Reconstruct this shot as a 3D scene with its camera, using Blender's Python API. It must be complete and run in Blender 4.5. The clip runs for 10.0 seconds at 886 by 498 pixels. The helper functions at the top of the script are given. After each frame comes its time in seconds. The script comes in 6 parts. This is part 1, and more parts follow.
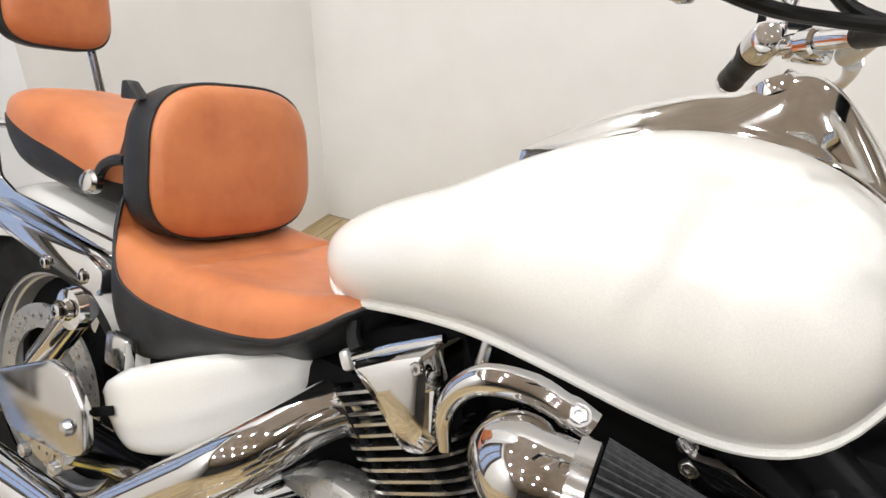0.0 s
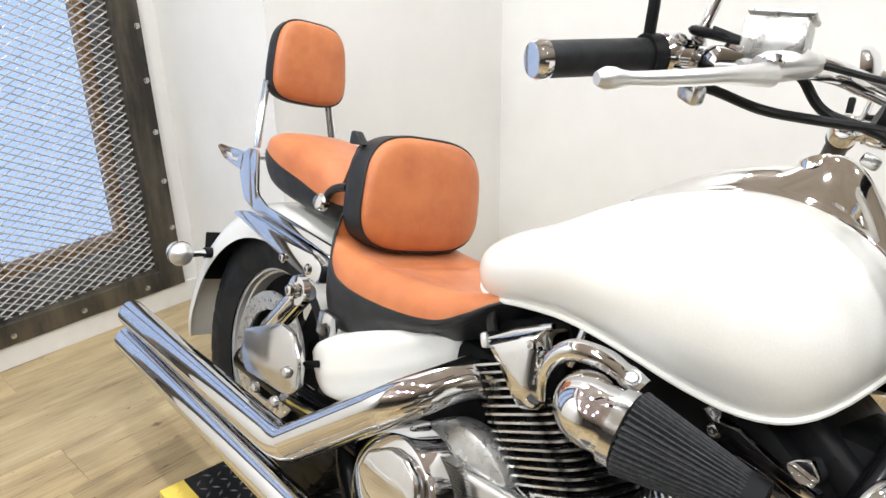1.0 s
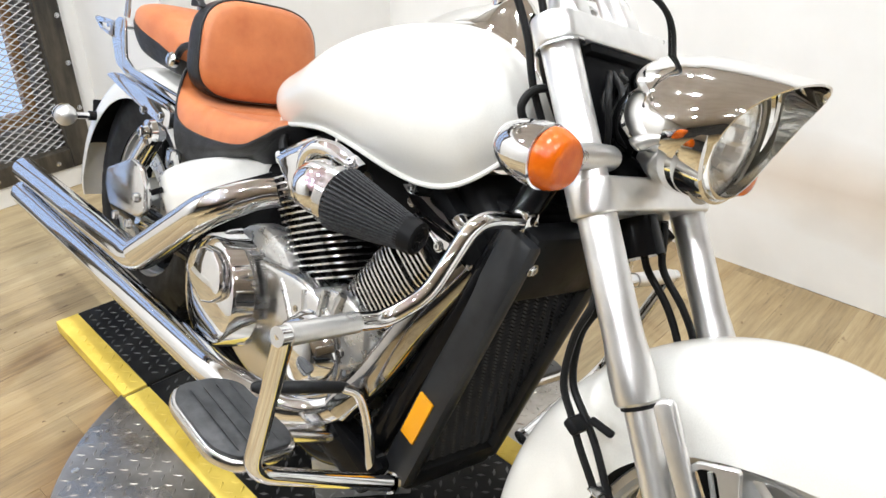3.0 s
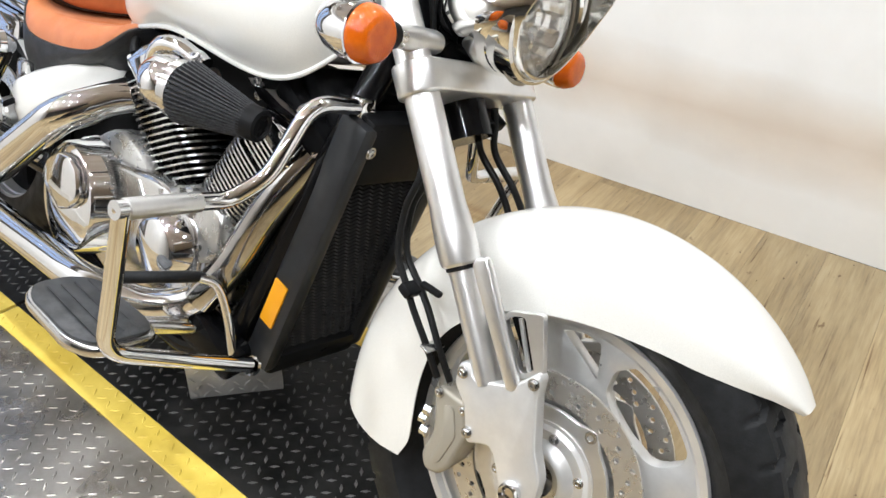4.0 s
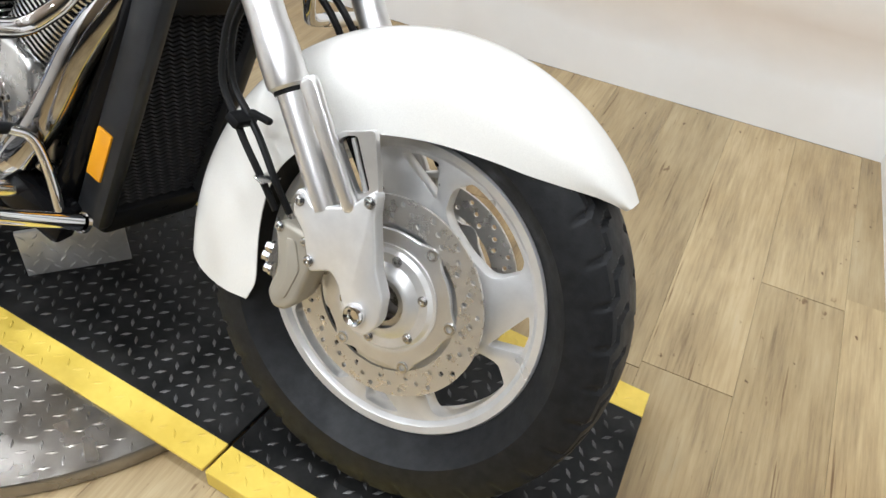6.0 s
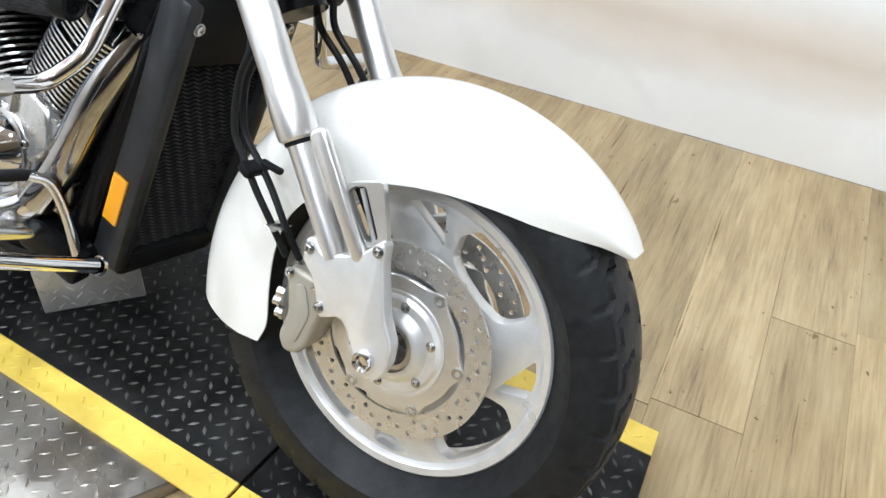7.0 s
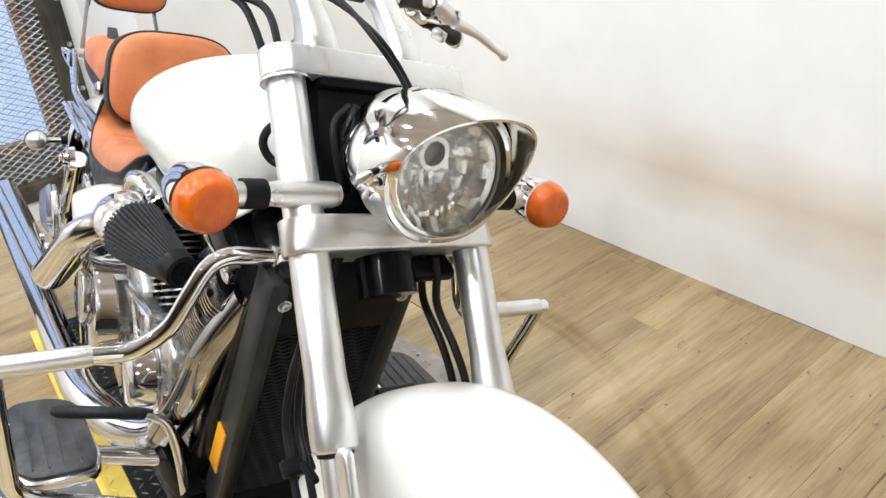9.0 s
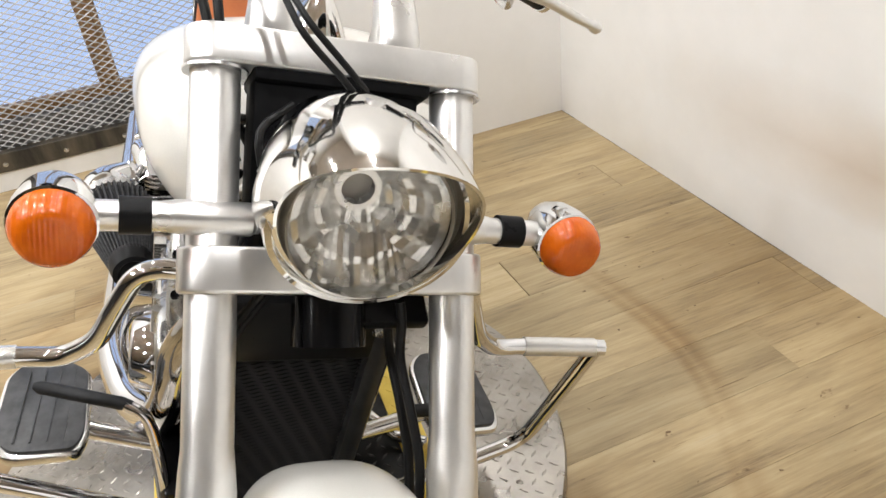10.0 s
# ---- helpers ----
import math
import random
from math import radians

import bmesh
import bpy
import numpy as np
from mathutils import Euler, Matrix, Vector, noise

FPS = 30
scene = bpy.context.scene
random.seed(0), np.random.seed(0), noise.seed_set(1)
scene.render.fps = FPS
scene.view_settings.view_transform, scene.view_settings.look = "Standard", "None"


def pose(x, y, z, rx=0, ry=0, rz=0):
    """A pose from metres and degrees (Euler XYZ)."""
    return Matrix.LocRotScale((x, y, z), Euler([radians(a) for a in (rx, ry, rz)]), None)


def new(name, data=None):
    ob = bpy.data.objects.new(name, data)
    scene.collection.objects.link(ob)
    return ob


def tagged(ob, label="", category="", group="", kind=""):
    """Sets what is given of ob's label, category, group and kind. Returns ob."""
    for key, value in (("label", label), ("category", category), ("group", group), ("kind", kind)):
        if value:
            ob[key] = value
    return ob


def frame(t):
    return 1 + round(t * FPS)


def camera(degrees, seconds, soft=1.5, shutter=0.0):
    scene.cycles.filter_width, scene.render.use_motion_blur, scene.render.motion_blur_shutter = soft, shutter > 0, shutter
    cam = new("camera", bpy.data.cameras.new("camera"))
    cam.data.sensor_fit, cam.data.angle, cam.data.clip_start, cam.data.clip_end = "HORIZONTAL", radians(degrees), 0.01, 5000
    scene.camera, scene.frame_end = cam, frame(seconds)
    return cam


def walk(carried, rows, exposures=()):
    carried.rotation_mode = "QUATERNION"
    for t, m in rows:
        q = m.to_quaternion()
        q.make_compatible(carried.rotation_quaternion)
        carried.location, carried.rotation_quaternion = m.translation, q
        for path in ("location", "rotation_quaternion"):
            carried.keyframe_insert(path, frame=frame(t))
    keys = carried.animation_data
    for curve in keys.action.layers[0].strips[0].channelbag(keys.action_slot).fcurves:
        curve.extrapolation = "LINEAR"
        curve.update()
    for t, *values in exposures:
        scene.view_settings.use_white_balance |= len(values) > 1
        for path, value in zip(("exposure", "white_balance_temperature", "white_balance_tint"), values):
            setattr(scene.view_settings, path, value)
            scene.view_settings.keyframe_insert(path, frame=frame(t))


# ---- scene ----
cam = camera(60.17, 10.0)
# seconds, eye, yaw, pitch, roll
PATH = [
    (0, -0.5016, -0.4112, 1.2165, 35.44, -28.75, -0.31),
    (0.5, -0.3862, -0.5196, 1.2538, 44.2, -26.14, -2.12),
    (1, -0.2546, -0.6041, 1.3043, 50.27, -24.13, -1.04),
    (1.5, -0.1138, -0.5628, 1.3162, 57.27, -23.24, 0.13),
    (2, 0.0186, -0.5241, 1.3014, 58.56, -26.73, 1.11),
    (2.5, 0.1162, -0.5558, 1.2813, 53.35, -28.45, 0.37),
    (4, 0.3557, -0.5926, 1.2352, 39.75, -33.86, 2.58),
    (4.5, 0.3951, -0.588, 1.1848, 35.7, -37.27, 4.24),
    (5, 0.4291, -0.5888, 1.1411, 32.02, -39.3, 5.26),
    (6.5, 0.4379, -0.5887, 1.1572, 27.82, -40.76, 6.08),
    (7, 0.4345, -0.5761, 1.1853, 29.62, -39.37, 5.02),
    (7.5, 0.404, -0.5537, 1.2482, 32.46, -36.1, 1.01),
    (8, 0.4207, -0.4632, 1.2933, 40.45, -31.33, -2.64),
    (8.5, 0.4846, -0.3196, 1.3019, 52.17, -29.54, -2.95),
    (9, 0.4855, -0.1621, 1.2792, 58.28, -29.13, -4.56),
    (9.5, 0.3923, 0.0422, 1.2795, 64.72, -32.14, -5.04),
    (10, 0.3656, 0.2144, 1.2526, 77.16, -32.97, -7.16),
]
walk(cam, [(t, pose(x, y, z, 90 + pitch, 0, yaw) @ pose(0, 0, 0, 0, 0, roll)) for t, x, y, z, yaw, pitch, roll in PATH],
     [(0.0, -0.16, 6300, 10), (1.0, 0.10, 6100, 8), (2.5, 0.24, 6050, 8), (4.0, 0.18, 5950, 8), (4.6, 0.06, 5980, 9), (5.2, 0.04, 6000, 9), (6.5, 0.14, 5650, 7), (7.4, 0.33, 5550, 6), (8.1, 0.20, 5700, 7), (9.0, 0.16, 5950, 8), (10.0, 0.0, 6350, 10)])


# ---- light ----
world = bpy.data.worlds.new("world")
scene.world = world
world.use_nodes = True
sky = world.node_tree.nodes.new("ShaderNodeTexSky")
sky.sky_type, sky.sun_disc, sky.sun_elevation, sky.sun_rotation = "NISHITA", False, radians(35), radians(200)
world.node_tree.links.new(sky.outputs[0], world.node_tree.nodes["Background"].inputs[0])
world.node_tree.nodes["Background"].inputs[1].default_value = 0.12

CEIL = 2.5
LAMPS = [(x, y) for x in (-2.1, -1.2, -0.3, 0.6) for y in (-2.25, -1.25, -0.25, 0.75)]


def lamp(x, y, power, size):
    data = bpy.data.lights.new("downlight_lamp", "AREA")
    data.shape, data.size, data.energy, data.color = "DISK", size, power, (1.0, 0.985, 0.965)
    ob = new("downlight_lamp", data)
    ob.matrix_world = pose(x, y, CEIL - 0.05)
    return ob


for lx, ly in LAMPS:
    lamp(lx, ly, 6.9 if ly > 0.5 else 14.5 if ly < -2 else 9.6, 0.06)


# ---- materials ----
class Mat:
    """A node material with a Principled shader and a few ways to vary it."""

    def __init__(self, name, colour, rough=0.5, metal=0.0, **more):
        self.m = bpy.data.materials.new(name)
        self.m.use_nodes = True
        self.t = self.m.node_tree
        self.p = self.t.nodes["Principled BSDF"]
        self.p.inputs["Base Color"].default_value = (*colour, 1)
        self.p.inputs["Roughness"].default_value = rough
        self.p.inputs["Metallic"].default_value = metal
        for k, v in more.items():
            self.p.inputs[k.replace("_", " ")].default_value = v
        self.colour, self.rough = colour, rough
        self.last_bump = None
        self.src = self.t.nodes.new("ShaderNodeTexCoord").outputs["Object"]

    def node(self, kind, **props):
        n = self.t.nodes.new(kind)
        for k, v in props.items():
            n.inputs[k.replace("_", " ")].default_value = v
        return n

    def link(self, a, b):
        self.t.links.new(a, b)

    def mapped(self, scale):
        n = self.t.nodes.new("ShaderNodeMapping")
        n.inputs["Scale"].default_value = scale
        self.link(self.src, n.inputs["Vector"])
        return n.outputs[0]

    def noise(self, scale, detail=4, stretch=None, rough=0.6):
        n = self.node("ShaderNodeTexNoise", Scale=scale, Detail=detail, Roughness=rough)
        self.link(self.mapped(stretch) if stretch else self.src, n.inputs["Vector"])
        return n.outputs["Fac"]

    def ramp(self, fac, stops):
        n = self.t.nodes.new("ShaderNodeValToRGB")
        el = n.color_ramp.elements
        while len(el) < len(stops):
            el.new(0.5)
        for e, (pos, col) in zip(el, stops):
            e.position, e.color = pos, (*col, 1)
        self.link(fac, n.inputs["Fac"])
        return n.outputs["Color"]

    def vary(self, scale, low, high, detail=4, stretch=None, lo=0.35, hi=0.65):
        self.link(self.ramp(self.noise(scale, detail, stretch), [(lo, low), (hi, high)]), self.p.inputs["Base Color"])
        return self

    def rough_vary(self, scale, low, high, detail=3, stretch=None):
        n = self.node("ShaderNodeMapRange", From_Min=0.3, From_Max=0.7, To_Min=low, To_Max=high)
        self.link(self.noise(scale, detail, stretch), n.inputs["Value"])
        self.link(n.outputs[0], self.p.inputs["Roughness"])
        return self

    def bump(self, height, strength, distance):
        n = self.node("ShaderNodeBump", Strength=strength, Distance=distance)
        self.link(height, n.inputs["Height"])
        if self.last_bump:
            self.link(self.last_bump, n.inputs["Normal"])
        self.last_bump = n.outputs[0]
        self.link(self.last_bump, self.p.inputs["Normal"])
        return self


pearl = Mat("pearl_white_paint", (0.76, 0.745, 0.70), 0.32, 0.0, Coat_Weight=0.8, Coat_Roughness=0.04, Coat_IOR=1.5)
pearl.vary(900, (0.715, 0.70, 0.655), (0.79, 0.775, 0.73), 2).rough_vary(6, 0.28, 0.38)
chrome = Mat("chrome", (0.76, 0.765, 0.78), 0.04, 1.0).rough_vary(9, 0.02, 0.07)
dull_chrome = Mat("worn_chrome", (0.66, 0.66, 0.66), 0.16, 1.0).rough_vary(30, 0.1, 0.24)
alu = Mat("cast_aluminium", (0.54, 0.535, 0.52), 0.3, 0.92).vary(25, (0.49, 0.485, 0.47), (0.58, 0.575, 0.56)).rough_vary(40, 0.22, 0.36)
alu.bump(alu.noise(700, 3), 0.03, 0.0006)
satin = Mat("polished_silver", (0.75, 0.743, 0.73), 0.27, 0.88).vary(30, (0.73, 0.723, 0.71), (0.79, 0.783, 0.77)).rough_vary(14, 0.27, 0.37)
# dark reflections round the header, put into the chrome's base colour
header_chrome = Mat("dark_reflection_chrome", (0.42, 0.41, 0.40), 0.06, 1.0).vary(7, (0.30, 0.285, 0.27), (0.52, 0.515, 0.51)).rough_vary(9, 0.03, 0.09)
lamp_silver = Mat("lamp_reflector_silver", (0.88, 0.88, 0.86), 0.2, 0.9).rough_vary(40, 0.14, 0.32)
soft_chrome = Mat("soft_chrome", (0.78, 0.775, 0.76), 0.05, 1.0).rough_vary(9, 0.04, 0.07)
wheel_silver = Mat("wheel_silver_paint", (0.75, 0.747, 0.737), 0.30, 0.6).vary(30, (0.72, 0.715, 0.705), (0.79, 0.786, 0.776)).rough_vary(14, 0.27, 0.38)
steel = Mat("brake_steel", (0.68, 0.66, 0.625), 0.34, 0.85)
steel.rough_vary(60, 0.22, 0.4)
caliper_paint = Mat("bronze_grey_caliper", (0.36, 0.33, 0.27), 0.42, 0.25).rough_vary(50, 0.35, 0.5)
rubber = Mat("tyre_rubber", (0.011, 0.0115, 0.0125), 0.55, 0.0, Specular_IOR_Level=0.26).vary(60, (0.006, 0.0063, 0.007), (0.012, 0.0125, 0.0135)).rough_vary(25, 0.42, 0.66)
rubber.bump(rubber.noise(300, 4), 0.15, 0.002)
worn_pad = Mat("worn_rubber_pad", (0.035, 0.036, 0.038), 0.42, 0.0, Specular_IOR_Level=0.35).vary(40, (0.022, 0.023, 0.025), (0.055, 0.056, 0.058), 5).rough_vary(20, 0.3, 0.5)
plastic = Mat("black_plastic", (0.009, 0.009, 0.0095), 0.4, 0.0, Specular_IOR_Level=0.09).rough_vary(30, 0.26, 0.45)
matte = Mat("matte_black_metal", (0.007, 0.007, 0.0075), 0.55, 0.0, Specular_IOR_Level=0.04).rough_vary(20, 0.4, 0.65)
gloss = Mat("gloss_black_paint", (0.005, 0.005, 0.0055), 0.1, 0.0, Specular_IOR_Level=0.14).rough_vary(25, 0.07, 0.16)
tan_hide = Mat("tan_leather", (0.55, 0.20, 0.075), 0.42, 0.0, Sheen_Weight=0.08)
tan_hide.vary(14, (0.40, 0.116, 0.034), (0.50, 0.166, 0.052), 5).rough_vary(25, 0.36, 0.5)
tan_hide.bump(tan_hide.noise(420, 3), 0.25, 0.002).bump(tan_hide.noise(18, 3), 0.10, 0.01)
black_hide = Mat("black_leather", (0.014, 0.014, 0.015), 0.45, 0.0, Specular_IOR_Level=0.35).vary(14, (0.009, 0.009, 0.010), (0.019, 0.019, 0.020)).rough_vary(25, 0.34, 0.5)
black_hide.bump(black_hide.noise(380, 3), 0.3, 0.002)
amber = Mat("amber_plastic", (0.66, 0.115, 0.003), 0.16, 0.0, Transmission_Weight=0.20, IOR=1.49)
amber.vary(45, (0.64, 0.11, 0.003), (0.78, 0.165, 0.005))
ribs_a = amber.t.nodes.new("ShaderNodeTexWave")
ribs_a.bands_direction = "Y"
ribs_a.inputs["Scale"].default_value = 75
amber.link(amber.src, ribs_a.inputs["Vector"])
amber.bump(ribs_a.outputs["Fac"], 0.14, 0.001).bump(amber.noise(120, 1), 0.10, 0.001)
reflector = Mat("amber_reflector", (0.82, 0.36, 0.010), 0.2)
glass = Mat("clear_glass", (1, 1, 1), 0.02, 0.0, Transmission_Weight=1.0, IOR=1.45)
filter_cloth = Mat("pleated_filter_cloth", (0.035, 0.035, 0.037), 0.7, 0.0, Specular_IOR_Level=0.25).vary(200, (0.023, 0.023, 0.025), (0.048, 0.048, 0.05))
fin_metal = Mat("cylinder_fins", (0.64, 0.635, 0.625), 0.26, 1.0).rough_vary(30, 0.16, 0.3)
cable_skin = Mat("cable_rubber", (0.009, 0.009, 0.009), 0.42, 0.0, Specular_IOR_Level=0.2).rough_vary(60, 0.34, 0.5)
grille_paint = Mat("black_grille_paint", (0.016, 0.016, 0.017), 0.42, 0.0, Specular_IOR_Level=0.2).rough_vary(40, 0.32, 0.48)
shroud_plastic = Mat("satin_shroud_plastic", (0.019, 0.020, 0.022), 0.36, 0.0, Specular_IOR_Level=0.32).vary(18, (0.015, 0.0155, 0.017), (0.025, 0.026, 0.028)).rough_vary(22, 0.28, 0.44)
zinc = Mat("zinc_bolt", (0.6, 0.6, 0.6), 0.25, 1.0)


# ---- shapes ----
def part(name, bm, mat, parent=None, label="", smooth=True, sharp=35):
    """One bmesh as one mesh object, under a thing or a part."""
    bmesh.ops.recalc_face_normals(bm, faces=bm.faces)
    me = bpy.data.meshes.new(name)
    if smooth:
        for f in bm.faces:
            f.smooth = True
        for e in bm.edges:
            if len(e.link_faces) == 2 and e.calc_face_angle(0) > radians(sharp):
                e.smooth = False
    bm.to_mesh(me)
    bm.free()
    me.materials.append(mat.m)
    ob = new(name, me)
    if parent:
        ob.parent = parent
    if label:
        tagged(ob, label)
    return ob


def spline(ctrl, n):
    """n points along a smooth curve through the control points."""
    c = np.array(ctrl, float)
    if len(c) == 2:
        return [Vector(c[0] + (c[1] - c[0]) * i / (n - 1)) for i in range(n)]
    c = np.vstack([2 * c[0] - c[1], c, 2 * c[-1] - c[-2]])
    out = []
    for i in range(n):
        u = i / (n - 1) * (len(c) - 3)
        k = min(int(u), len(c) - 4)
        f = u - k
        p0, p1, p2, p3 = c[k:k + 4]
        out.append(0.5 * (2 * p1 + (p2 - p0) * f + (2 * p0 - 5 * p1 + 4 * p2 - p3) * f * f + (3 * p1 - p0 - 3 * p2 + p3) * f ** 3))
    return [Vector(p) for p in out]


def rounded(ctrl, r, n=6):
    """A straight-legged line whose corners are rounded with radius r."""
    pts = [Vector(p) for p in ctrl]
    out = [pts[0]]
    for a, b, c in zip(pts, pts[1:], pts[2:]):
        u, v = (a - b), (c - b)
        k = min(r, u.length * 0.48, v.length * 0.48)
        p, q = b + u.normalized() * k, b + v.normalized() * k
        for i in range(n + 1):
            f = i / n
            out.append((1 - f) ** 2 * p + 2 * f * (1 - f) * b + f * f * q)
    return out + [pts[-1]]


def rings(bm, loops, cap0=True, cap1=True, closed=True):
    """Skin over equal loops of points."""
    vs = [[bm.verts.new(p) for p in loop] for loop in loops]
    n = len(vs[0])
    for a, b in zip(vs, vs[1:]):
        for i in range(n if closed else n - 1):
            j = (i + 1) % n
            bm.faces.new((a[i], a[j], b[j], b[i]))
    if cap0:
        bm.faces.new(vs[0][::-1])
    if cap1:
        bm.faces.new(vs[-1])
    return bm


def tube(path, radius, seg=14, bm=None, cap=True):
    """A round bar along a path; radius: one number, or one for each point."""
    bm = bm or bmesh.new()
    pts = [Vector(p) for p in path]
    rad = radius if isinstance(radius, (list, tuple)) else [radius] * len(pts)
    side, loops = None, []
    for i, p in enumerate(pts):
        d = (pts[min(i + 1, len(pts) - 1)] - pts[max(i - 1, 0)]).normalized()
        if side is None:
            side = d.orthogonal().normalized()
        side = (side - d * side.dot(d)).normalized()
        up = d.cross(side)
        loops.append([p + rad[i] * (side * math.cos(a) + up * math.sin(a)) for a in (2 * math.pi * k / seg for k in range(seg))])
    return rings(bm, loops, cap, cap)


def lathe(profile, base, axis, seg=40, bm=None, ref=None, closed=False):
    """Turn a profile of (radius, height) about an axis from base."""
    bm = bm or bmesh.new()
    d = Vector(axis).normalized()
    s = (Vector(ref) - d * Vector(ref).dot(d)).normalized() if ref else d.orthogonal().normalized()
    u = d.cross(s)
    loops = []
    for k in range(seg):
        a = 2 * math.pi * k / seg
        w = s * math.cos(a) + u * math.sin(a)
        loops.append([bm.verts.new(Vector(base) + w * r + d * h) for r, h in profile])
    m = len(profile)
    for k in range(seg):
        a, b = loops[k], loops[(k + 1) % seg]
        for i in range(m if closed else m - 1):
            j = (i + 1) % m
            bm.faces.new((a[i], b[i], b[j], a[j]))
    bmesh.ops.remove_doubles(bm, verts=bm.verts, dist=1e-5)
    return bm


def block(size, centre=(0, 0, 0), turn=None, bevel=0.004, bm=None, seg=2):
    """A box with rounded edges."""
    b = bmesh.new()
    bmesh.ops.create_cube(b, size=1)
    for v in b.verts:
        v.co = Vector((v.co.x * size[0], v.co.y * size[1], v.co.z * size[2]))
    if bevel:
        bmesh.ops.bevel(b, geom=b.edges[:], offset=bevel, segments=seg, profile=0.5, affect="EDGES")
    m = Matrix.Translation(centre) @ (turn.to_4x4() if turn else Matrix())
    for v in b.verts:
        v.co = m @ v.co
    return merge(bm, b)


def merge(bm, other):
    """Add another bmesh to bm."""
    if bm is None:
        return other
    me = bpy.data.meshes.new("tmp")
    other.to_mesh(me)
    other.free()
    bm.from_mesh(me)
    bpy.data.meshes.remove(me)
    return bm


def plate(outline, depth, frame_of, bevel=0.0, holes=(), seg=2):
    """A flat plate: outline (u, v) and holes, depth thick, in the frame (origin, u axis, v axis)."""
    o, ua, va = (Vector(a) for a in frame_of)
    na = ua.cross(va).normalized()
    bm = bmesh.new()
    edges = []
    for loop in (outline, *holes):
        vs = [bm.verts.new((u, v, 0)) for u, v in loop]
        edges += [bm.edges.new((vs[i], vs[(i + 1) % len(vs)])) for i in range(len(vs))]
    if holes:
        bmesh.ops.triangle_fill(bm, use_beauty=True, use_dissolve=False, edges=edges)
    else:
        bm.faces.new(bm.verts[:])
    bmesh.ops.recalc_face_normals(bm, faces=bm.faces)
    if bm.faces[:] and bm.faces[:][0].normal.z < 0:
        bmesh.ops.reverse_faces(bm, faces=bm.faces)
    got = bmesh.ops.extrude_face_region(bm, geom=bm.faces[:])
    top = [v for v in got["geom"] if isinstance(v, bmesh.types.BMVert)]
    for v in top:
        v.co.z += depth
    if bevel:
        bmesh.ops.recalc_face_normals(bm, faces=bm.faces)
        rim_edges = [e for e in bm.edges if len(e.link_faces) == 2 and e.calc_face_angle(0) > 0.9]
        bmesh.ops.bevel(bm, geom=rim_edges, offset=bevel, segments=seg, profile=0.5, affect="EDGES", clamp_overlap=True)
    for v in bm.verts:
        v.co = o + ua * v.co.x + va * v.co.y + na * v.co.z
    return bm


def circle(r, n=24, c=(0, 0), turn=0.0):
    return [(c[0] + r * math.cos(turn + 2 * math.pi * k / n), c[1] + r * math.sin(turn + 2 * math.pi * k / n)) for k in range(n)]


def soft_poly(pts, r, n=4):
    """A closed outline with rounded corners."""
    out = []
    m = len(pts)
    for i in range(m):
        a, b, c = (Vector((*pts[(i + k) % m], 0)) for k in (-1, 0, 1))
        u, v = a - b, c - b
        k = min(r, u.length * 0.45, v.length * 0.45)
        p, q = b + u.normalized() * k, b + v.normalized() * k
        for j in range(n + 1):
            f = j / n
            s = (1 - f) ** 2 * p + 2 * f * (1 - f) * b + f * f * q
            out.append((s.x, s.y))
    return out


def superloop(cx, cy, a, b, power, n):
    """A rounded rectangle as (u, v) points."""
    out = []
    for k in range(n):
        t = 2 * math.pi * k / n
        c, s = math.cos(t), math.sin(t)
        out.append((cx + a * math.copysign(abs(c) ** (2 / power), c), cy + b * math.copysign(abs(s) ** (2 / power), s)))
    return out


def table(xs, *columns):
    """Smooth tables over x: returns a function of x that gives one value a column."""
    pts = list(zip(xs, *columns))

    def at(x):
        i = max(0, min(len(pts) - 2, sum(1 for p in pts if p[0] <= x) - 1))
        p0, p1, p2, p3 = (np.array(pts[max(0, min(len(pts) - 1, i + k))]) for k in (-1, 0, 1, 2))
        f = (x - p1[0]) / (p2[0] - p1[0])
        h = p2[0] - p1[0]
        m1 = (p2 - p0) / max(p2[0] - p0[0], 1e-6) * h
        m2 = (p3 - p1) / max(p3[0] - p1[0], 1e-6) * h
        r = (2 * f ** 3 - 3 * f * f + 1) * p1 + (f ** 3 - 2 * f * f + f) * m1 + (-2 * f ** 3 + 3 * f * f) * p2 + (f ** 3 - f * f) * m2
        return r[1:]
    return at


def bolt(centre, axis, r=0.007, h=0.006, bm=None):
    """A hexagon bolt head with a washer."""
    bm = lathe([(0, 0), (r * 1.35, 0), (r * 1.35, h * 0.3), (r, h * 0.3)], centre, axis, 12, bm)
    return lathe([(r, h * 0.3), (r, h * 0.9), (r * 0.85, h), (0.45 * r, h), (0.4 * r, h * 0.6), (0, h * 0.6)], centre, axis, 6, bm)


# ---- the room ----
wall_paint = Mat("white_wall_paint", (0.83, 0.82, 0.80), 0.55)
wall_paint.vary(3, (0.80, 0.79, 0.765), (0.85, 0.84, 0.82), 5).rough_vary(5, 0.45, 0.6)
wall_paint.bump(wall_paint.noise(160, 4), 0.06, 0.002)
